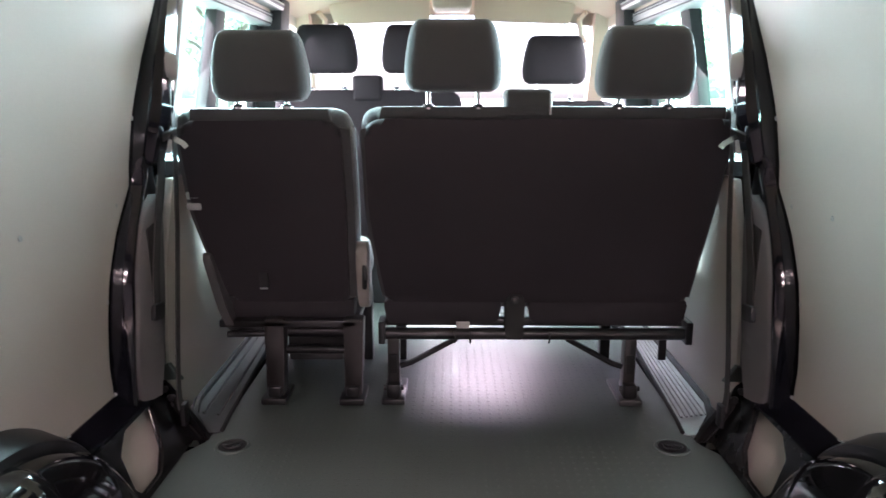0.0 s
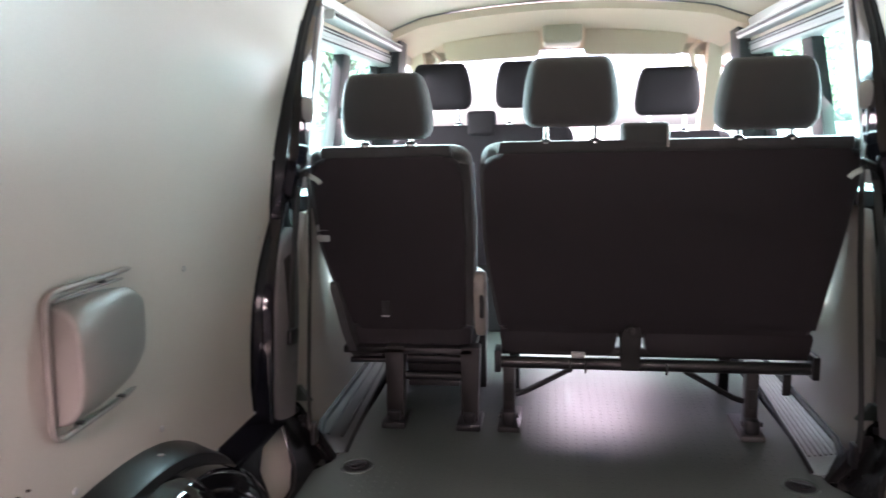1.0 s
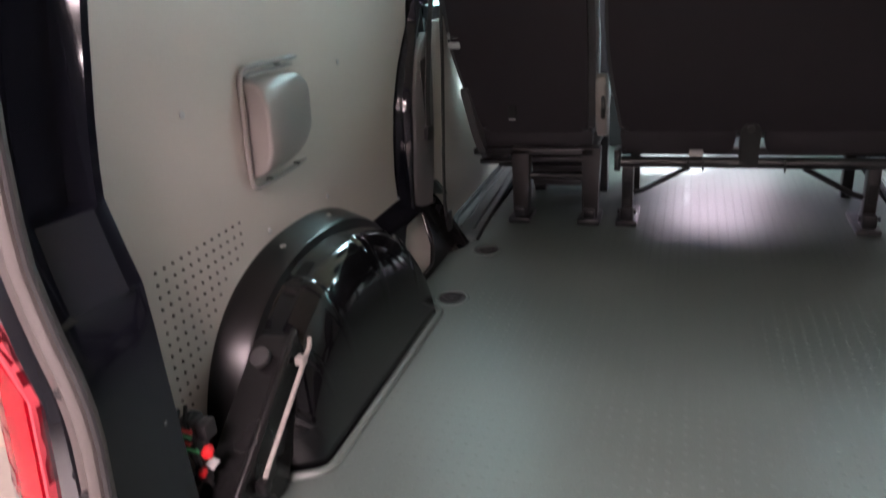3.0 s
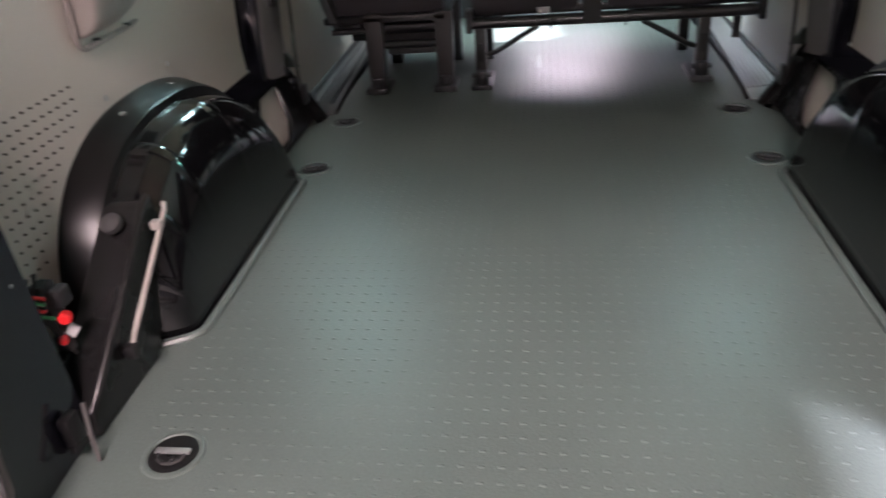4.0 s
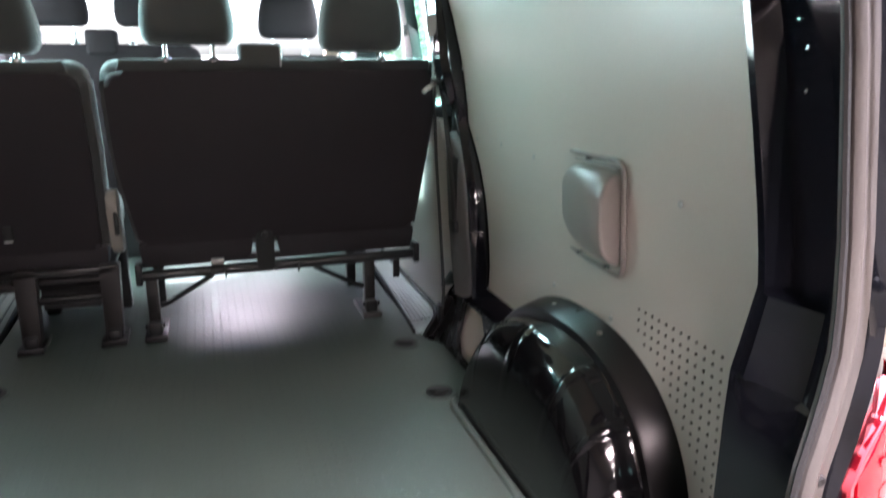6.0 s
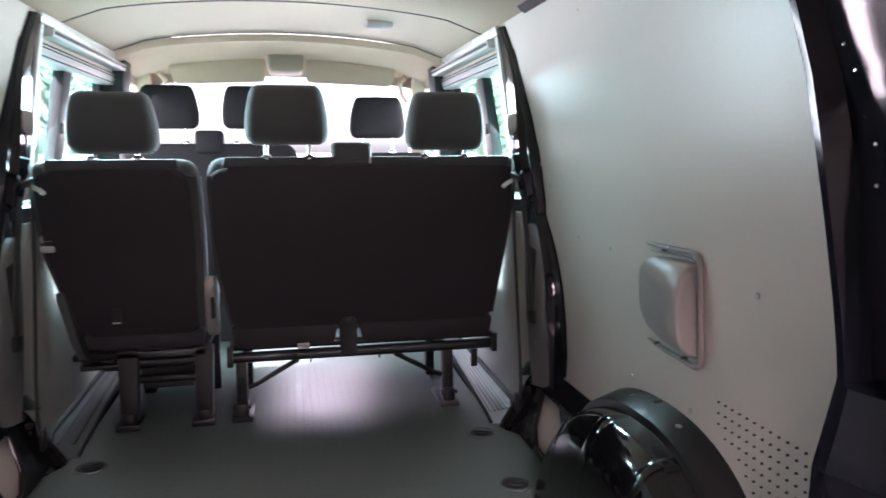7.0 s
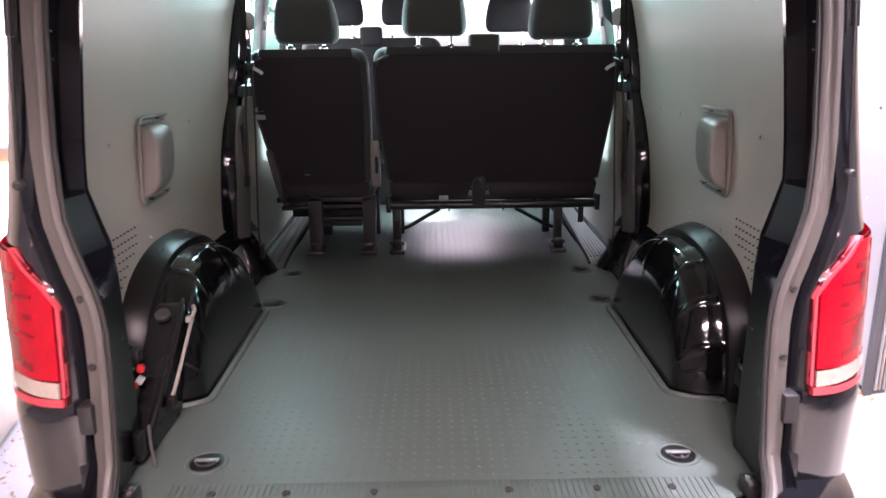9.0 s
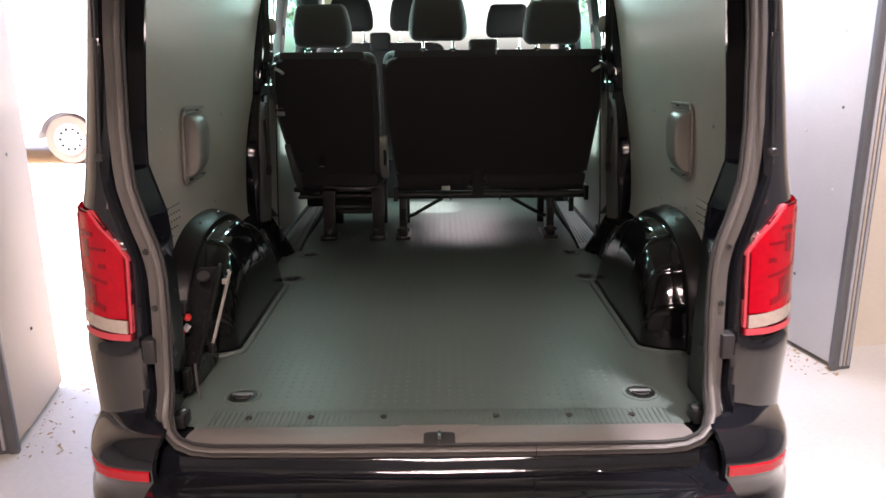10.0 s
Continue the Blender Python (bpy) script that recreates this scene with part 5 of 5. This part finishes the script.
def single_seat():
    root = thing("single_seat", (-0.5, 2.35, 0), "dark charcoal single passenger seat seen from behind, with headrest", "seat")
    backrest(root, [(-0.665, 0.30), (-0.712, 0.45), (-0.742, 0.60), (-0.742, 0.875), (-0.272, 0.875), (-0.272, 0.60), (-0.285, 0.30)], [0.02, 0.05, 0.05, 0.055, 0.055, 0.03, 0.02])
    part("lower_cover", prism(B(), round_poly([(-0.66, 0.245), (-0.675, 0.312), (-0.29, 0.312), (-0.295, 0.245)], 0.012), lambda u, v, d: (u, 2.095 + d, v), 0.0, 0.06, 0.006), M_SEATBACK, root)
    part("side_shell", prism(B(), round_poly([(2.07, 0.22), (2.035, 0.30), (2.02, 0.47), (2.08, 0.46), (2.5, 0.36), (2.5, 0.22)], 0.02), lambda u, v, d: (-0.715 + d + 0.22 * (0.47 - v) * 0.9, u, v), 0.0, 0.025, 0.006), M_GREYPLASTIC, root, "grey plastic side shell")
    part("recliner_cover", prism(B(), round_poly([(2.05, 0.30), (2.0, 0.46), (2.02, 0.50), (2.07, 0.50), (2.12, 0.40), (2.13, 0.30)], 0.018), lambda u, v, d: (-0.272 + d, u, v), 0.0, 0.032, 0.008), M_POD, root, "pale grey recliner cover")
    part("recliner_lever", tube(B(), [(-0.25, 2.02, 0.46), (-0.247, 2.0, 0.40), (-0.25, 2.02, 0.37)], 0.007, 8), M_PLASTIC, root)
    part("cushion", box(B(), -0.72, -0.28, 2.13, 2.60, 0.27, 0.42, 0.05, 4), M_CLOTH, root, "dark cloth seat cushion")
    part("pull_tab", box(B(), -0.562, -0.535, 2.055, 2.075, 0.358, 0.405, 0.004), M_TYRE, root, "small black release tab")
    part("tab_label", box(B(), -0.560, -0.537, 2.0515, 2.056, 0.356, 0.3605), M_LABEL, root)
    for x0 in (-0.56, -0.325):
        leg = part("leg", prism(B(), round_poly([(0.0, 0.02), (0.0, 0.262), (0.06, 0.262), (0.05, 0.02)], 0.006), lambda u, v, d: (x0 + u + 0.004, 2.06 + d, v), 0.0, 0.05, 0.006), M_SEATLEG, root, "dark grey steel leg")
        part("foot", box(B(), x0 - 0.012, x0 + 0.065, 2.035, 2.16, 0.0, 0.022, 0.006), M_STEELBLACK, leg)
        part("foot_latch", box(B(), x0 + 0.008, x0 + 0.048, 2.045, 2.09, 0.02, 0.055, 0.008), M_STEELBLACK, leg)
        part("rear_leg", box(B(), x0 + 0.005, x0 + 0.05, 2.42, 2.47, 0.0, 0.262, 0.006), M_STEELBLACK, root)
    part("seat_frame", box(B(), -0.69, -0.28, 2.06, 2.5, 0.235, 0.258, 0.005), M_STEELBLACK, root)
    part("cross_tube", tube(B(), [(-0.50, 2.10, 0.155), (-0.32, 2.10, 0.155)], 0.014, 10), M_STEELBLACK, root)
    part("cross_tube", tube(B(), [(-0.50, 2.13, 0.205), (-0.32, 2.13, 0.205)], 0.020, 10), M_STEELBLACK, root)
    part("belt_box", box(B(), -0.495, -0.33, 2.105, 2.152, 0.118, 0.145, 0.006), M_PLASTIC, root)
    part("base_panel", prism(B(), round_poly([(-0.505, 0.115), (-0.505, 0.232), (-0.315, 0.232), (-0.315, 0.115)], 0.01), lambda u, v, d: (u, 2.15 + d, v), 0.0, 0.27, 0.006), M_PLASTIC, root, "dark seat base")
    # added panel, hardly visible: blocks windscreen light from the floor below the seat
    part("shade_panel", box(B(), -0.70, -0.29, 2.43, 2.46, 0.09, 0.236, 0.006), M_PLASTIC, root, "added black panel that keeps front light off the floor under the cushion")
    part("slide_lever", tube(B(), [(-0.675, 2.09, 0.205), (-0.56, 2.10, 0.205)], 0.010, 10), M_STEELBLACK, root, "black steel lever tube")
    part("lever_plate", box(B(), -0.672, -0.575, 2.10, 2.13, 0.21, 0.235, 0.004), M_STEELBLACK, root)
    headrest(root, -0.50, 0.893, 1.072, 1.955)
    return root


def bench_seat():
    root = thing("double_bench_seat", (0.24, 2.35, 0), "dark charcoal double bench seat seen from behind, with two headrests", "seat")
    backrest(root, [(-0.205, 0.30), (-0.235, 0.50), (-0.245, 0.60), (-0.245, 0.88), (0.748, 0.88), (0.748, 0.80), (0.735, 0.60), (0.706, 0.30)], [0.02, 0.05, 0.05, 0.06, 0.05, 0.05, 0.05, 0.02])
    for x0, x1 in ((-0.205, 0.150), (0.225, 0.702)):
        part("lower_cover", prism(B(), round_poly([(x0 + 0.012, 0.240), (x0, 0.312), (x1, 0.312), (x1 - 0.012, 0.240)], 0.016), lambda u, v, d: (u, 2.095 + d, v), 0.0, 0.06, 0.006), M_SEATBACK, root)
    part("cushion", box(B(), -0.21, 0.71, 2.13, 2.56, 0.27, 0.42, 0.05, 4), M_CLOTH, root, "dark cloth seat cushion")
    part("catch", prism(B(), round_poly([(0.158, 0.20), (0.158, 0.315), (0.172, 0.335), (0.205, 0.335), (0.215, 0.32), (0.212, 0.20)], 0.006), lambda u, v, d: (u, 2.065 + d, v), 0.0, 0.06, 0.005), M_TYRE, root, "black steel folding catch")
    part("catch_pin", lathe(B(), [(0.012, 0), (0.012, 0.006), (0.006, 0.009)], Matrix.Translation((0.186, 2.064, 0.322)) @ pose(0, 0, 0, 90, 0, 0), 12), M_SEATLEG, root)
    part("beam", tube(B(), [(-0.205, 2.085, 0.212), (0.712, 2.085, 0.212)], 0.018, 14), M_STEELBLACK, root, "black tubular cross beam")
    part("upper_beam", box(B(), -0.20, 0.71, 2.11, 2.14, 0.228, 0.25, 0.004), M_STEELBLACK, root)
    for x in (-0.21, 0.700):
        part("beam_end", box(B(), x - 0.008, x + 0.012, 2.06, 2.13, 0.185, 0.255, 0.004), M_STEELBLACK, root)
    part("end_strap", box(B(), 0.628, 0.652, 2.11, 2.118, 0.12, 0.21, 0.002), M_PLASTIC, root, "hanging black strap")
    for x in (0.01, 0.055, 0.29):
        part("beam_clip", tube(B(), [(x, 2.066, 0.226), (x, 2.06, 0.205), (x, 2.072, 0.188)], 0.003, 6), M_STEELBLACK, root)
    part("beam_label", box(B(), 0.012, 0.052, 2.040, 2.046, 0.242, 0.262, 0.001), M_LABEL, root, "small white label")
    for x, sx in ((-0.175, 1), (0.535, -1)):
        leg = part("leg", box(B(), x - 0.018, x + 0.018, 2.075, 2.12, 0.02, 0.205, 0.005), M_SEATLEG, root, "dark grey steel leg")
        part("leg_plate", box(B(), x - 0.012, x + 0.012, 2.069, 2.076, 0.09, 0.15, 0.002), M_TYRE, leg)
        part("foot", box(B(), x - 0.035, x + 0.035, 2.04, 2.22, 0.0, 0.018, 0.005), M_GREYPLASTIC if sx < 0 else M_STEELBLACK, leg, "steel foot plate")
        part("foot_latch", box(B(), x - 0.022, x + 0.022, 2.05, 2.12, 0.016, 0.062, 0.010), M_STEELBLACK, leg)
        part("latch_pin", tube(B(), [(x - 0.03, 2.07, 0.045), (x + 0.03, 2.07, 0.045)], 0.008, 8), M_STEELBLACK, leg)
        part("brace", tube(B(), [(x + sx * 0.02, 2.095, 0.105), (x + sx * 0.05, 2.095, 0.115), (x + sx * 0.19, 2.09, 0.195)], 0.009, 8), M_STEELBLACK, root, "slanting black brace")
        part("front_leg", box(B(), x - 0.018, x + 0.018, 2.42, 2.46, 0.0, 0.23, 0.005), M_STEELBLACK, root)
    part("side_runner", box(B(), -0.20, 0.71, 2.40, 2.46, 0.215, 0.25, 0.005), M_STEELBLACK, root)
    headrest(root, 0.002, 0.918, 1.098, 1.955)
    headrest(root, 0.50, 0.900, 1.082, 1.955)
    hump = part("belt_outlet", box(B(), 0.138, 0.262, 1.94, 2.05, 0.855, 0.925, 0.014, 3), M_CLOTH, root, "dark belt outlet hump")
    part("outlet_edge", box(B(), 0.252, 0.258, 1.934, 1.945, 0.86, 0.915, 0.002), M_LABEL, hump)
    return root


def front_seat(x0, x1, heads, label, z_top):
    root = thing("front_seat", ((x0 + x1) / 2, 2.9, 0), label, "seat", "front seats")
    fn = lambda u, v, d: (u, 2.98 - (v - 0.30) * 0.28 + d, v)
    a, b = (x0 + 0.02, x1 - 0.15) if x0 < 0 else (x0 + 0.13, x1 - 0.02)
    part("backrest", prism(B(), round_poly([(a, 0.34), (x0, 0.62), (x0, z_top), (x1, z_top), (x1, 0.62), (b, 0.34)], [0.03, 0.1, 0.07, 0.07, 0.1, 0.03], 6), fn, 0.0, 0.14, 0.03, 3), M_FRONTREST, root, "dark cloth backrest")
    part("cushion", box(B(), a, b, 3.02, 3.5, 0.25, 0.42, 0.05, 3), M_CLOTH, root)
    part("pedestal", box(B(), a + 0.03, b - 0.03, 3.12, 3.40, 0.0, 0.26, 0.02), M_PLASTIC, root)
    for hx in heads:
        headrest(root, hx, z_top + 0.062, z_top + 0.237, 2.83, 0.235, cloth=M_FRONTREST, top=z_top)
    return root


single_seat()
bench_seat()
fs = front_seat(-0.68, 0.04, (-0.475, -0.145), "dark cloth double front passenger seat", 0.93)
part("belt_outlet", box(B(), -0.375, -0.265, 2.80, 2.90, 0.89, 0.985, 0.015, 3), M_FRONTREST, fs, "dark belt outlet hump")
front_seat(0.24, 0.64, (0.385,), "dark cloth single front seat", 0.89)

# belts on the middle pillars
for s in (1, -1):
    f = side(s)
    root = thing("seat_belt", f((0.715, 1.84, 0.02)), "dark seat belt hanging on the pillar, with its tongue", "seat belt", "rear seat belts")
    part("guide", lathe(B(), [(0.010, -0.012), (0.030, -0.010), (0.034, 0.0), (0.030, 0.012), (0.012, 0.016)], Matrix.Translation(f((0.697, 1.845, 0.978))) @ pose(0, 0, 0, 90, 0, 55 * s) @ Matrix.Diagonal((0.80, 1.05, 1.3, 1)), 18), M_LIGHTPLASTIC, root, "pale grey plastic belt guide")
    part("guide_lip", lathe(B(), [(0.008, -0.010), (0.016, -0.008), (0.018, 0.0), (0.016, 0.010), (0.008, 0.012)], Matrix.Translation(f((0.708, 1.832, 0.962))) @ pose(0, 0, 0, 90, 0, 75 * s) @ Matrix.Diagonal((0.8, 1.7, 1, 1)), 16), M_LIGHTPLASTIC, root)
    part("anchor", box(B(), -0.012, 0.012, -0.006, 0.006, -0.03, 0.03, 0.004, m=Matrix.Translation(f((0.715, 1.86, 1.03)))), M_STEEL, root)
    part("strap", ribbon(B(), [f((0.698, 1.850, 0.965)), f((0.698, 1.846, 0.80)), f((0.698, 1.820, 0.58)), f((0.699, 1.760, 0.26)), f((0.698, 1.745, 0.17)), f((0.694, 1.742, 0.125))], f((0.15, 1.0, 0)), 0.044, 0.003), M_BELT, root, "dark woven webbing")
    part("return_strap", ribbon(B(), [f((0.709, 1.842, 0.955)), f((0.712, 1.810, 0.80)), f((0.714, 1.745, 0.62)), f((0.7155, 1.712, 0.50)), f((0.716, 1.700, 0.415))], f((0.05, 1.0, 0)), 0.042, 0.003), M_BELT, root, "second run of webbing into the pillar slot")
    part("tongue", box(B(), -0.005, 0.005, -0.022, 0.022, -0.011, 0.011, 0.003, m=Matrix.Translation(f((0.694, 1.80, 0.815))) @ pose(0, 0, 0, 20, -20 * s, 25 * s)), M_PLASTIC, root, "black belt tongue")
    part("tongue_plate", ribbon(B(), [f((0.690, 1.795, 0.812)), f((0.655, 1.785, 0.795)), f((0.645, 1.782, 0.785))], (0, 0.5, 1), 0.013, 0.003), M_STEEL, root, "steel tongue plate")
    part("buckle_end", box(B(), -0.006, 0.006, -0.018, 0.018, -0.03, 0.03, 0.004, m=Matrix.Translation(f((0.690, 1.755, 0.105)))), M_STEELBLACK, root)
# side clips of the single seat
for z in (0.64, 0.61):
    part("door_clip", box(B(), -0.735, -0.695, 1.99, 2.03, z - 0.012, z + 0.008, 0.005), M_LIGHTPLASTIC, van)

# dry leaves and crumbs at the feet of the door leaves
def litter(x0, x1, y0, y1, count, seed, label):
    rng = random.Random(seed)
    bm = B()
    for _ in range(count):
        t = rng.random() ** 1.8
        x, y = x0 + (x1 - x0) * t, rng.uniform(y0, y1)
        r = rng.uniform(0.003, 0.016) * (1 if rng.random() < 0.4 else 0.5)
        m = GARAGE @ pose(x, y, GROUND + 0.002 + r * 0.25, rng.uniform(-25, 25), rng.uniform(-25, 25), rng.uniform(0, 360))
        pts = [(-r, 0, 0), (-0.2 * r, -0.5 * r, 0.15 * r), (r, 0, 0.05 * r), (-0.1 * r, 0.55 * r, 0.2 * r)]
        low = [bm.verts.new(m @ Vector(p)) for p in pts]
        top = [bm.verts.new(m @ (Vector(p) + Vector((0, 0, 0.0015)))) for p in pts]
        bm.faces.new(top)
        bm.faces.new(list(reversed(low)))
        for k in range(4):
            bm.faces.new((low[k], low[(k + 1) % 4], top[(k + 1) % 4], top[k]))
    ob = part("dry_leaves", bm, M_BROWN)
    tagged(ob, label, "leaves", kind="stuff")


litter(-1.325, -0.85, 1.36, 2.5, 150, 7, "brown dry leaves and crumbs blown against the cream door leaf")
litter(2.13, 1.98, 1.32, 2.1, 90, 9, "tan crumbs and dust at the foot of the grey door leaf")


# trees beyond the garage
def tree(x, y, height, seed):
    rng = random.Random(seed)
    root = thing("tree", (x, y, GROUND), "leafy green tree standing in bright daylight beyond the garage", "tree", "trees outside")
    top = Vector((x + rng.uniform(-0.3, 0.3), y, GROUND + height * 0.55))
    base = Vector((x, y, GROUND - 0.05))
    bm = B()
    steps = 6
    rings = []
    for k in range(steps + 1):
        t = k / steps
        c = base.lerp(top, t) + Vector((0.06 * math.sin(5 * t + seed), 0.05 * math.cos(4 * t), 0))
        r = 0.16 * (1 - 0.65 * t)
        rings.append([c + Vector((r * math.cos(2 * math.pi * j / 10), r * math.sin(2 * math.pi * j / 10), 0)) for j in range(10)])
    loft(bm, rings, True, True)
    part("trunk", bm, M_BARK, root)
    tips = []
    for k in range(9):
        a = 2.4 * k + rng.uniform(-0.3, 0.3)
        s0 = base.lerp(top, rng.uniform(0.45, 0.98))
        end = s0 + Vector((math.cos(a), math.sin(a), rng.uniform(0.15, 0.9))) * rng.uniform(0.7, 1.4) * height * 0.2
        mid = s0.lerp(end, 0.5) + Vector((0, 0, 0.12))
        part("limb", tube(B(), [s0, mid, end], 0.035, 6), M_BARK, root)
        tips += [mid, end, end + Vector((0, 0, 0.3))]
    bm = B()
    for _ in range(1500):
        c = rng.choice(tips) + Vector((rng.gauss(0, 0.42), rng.gauss(0, 0.42), abs(rng.gauss(0, 0.45)) - 0.1))
        m = pose(c.x, c.y, c.z, rng.uniform(-70, 70), rng.uniform(-70, 70), rng.uniform(0, 360))
        r = rng.uniform(0.05, 0.11)
        q = [bm.verts.new(m @ Vector(p)) for p in ((-r, 0, 0), (0, -0.5 * r, 0.12 * r), (r, 0, 0), (0, 0.5 * r, 0.12 * r))]
        bm.faces.new((q[0], q[1], q[2]))
        bm.faces.new((q[0], q[2], q[3]))
    part("crown", bm, M_LEAVES, root, "uneven crown of many small green leaves", kind="stuff")


for x, y, h, seed in ((-3.6, 12.5, 4.6, 3), (-5.4, 16.5, 6.0, 5), (3.7, 13.0, 4.8, 8), (5.2, 16.0, 5.6, 11)):
    tree(x, y, h, seed)
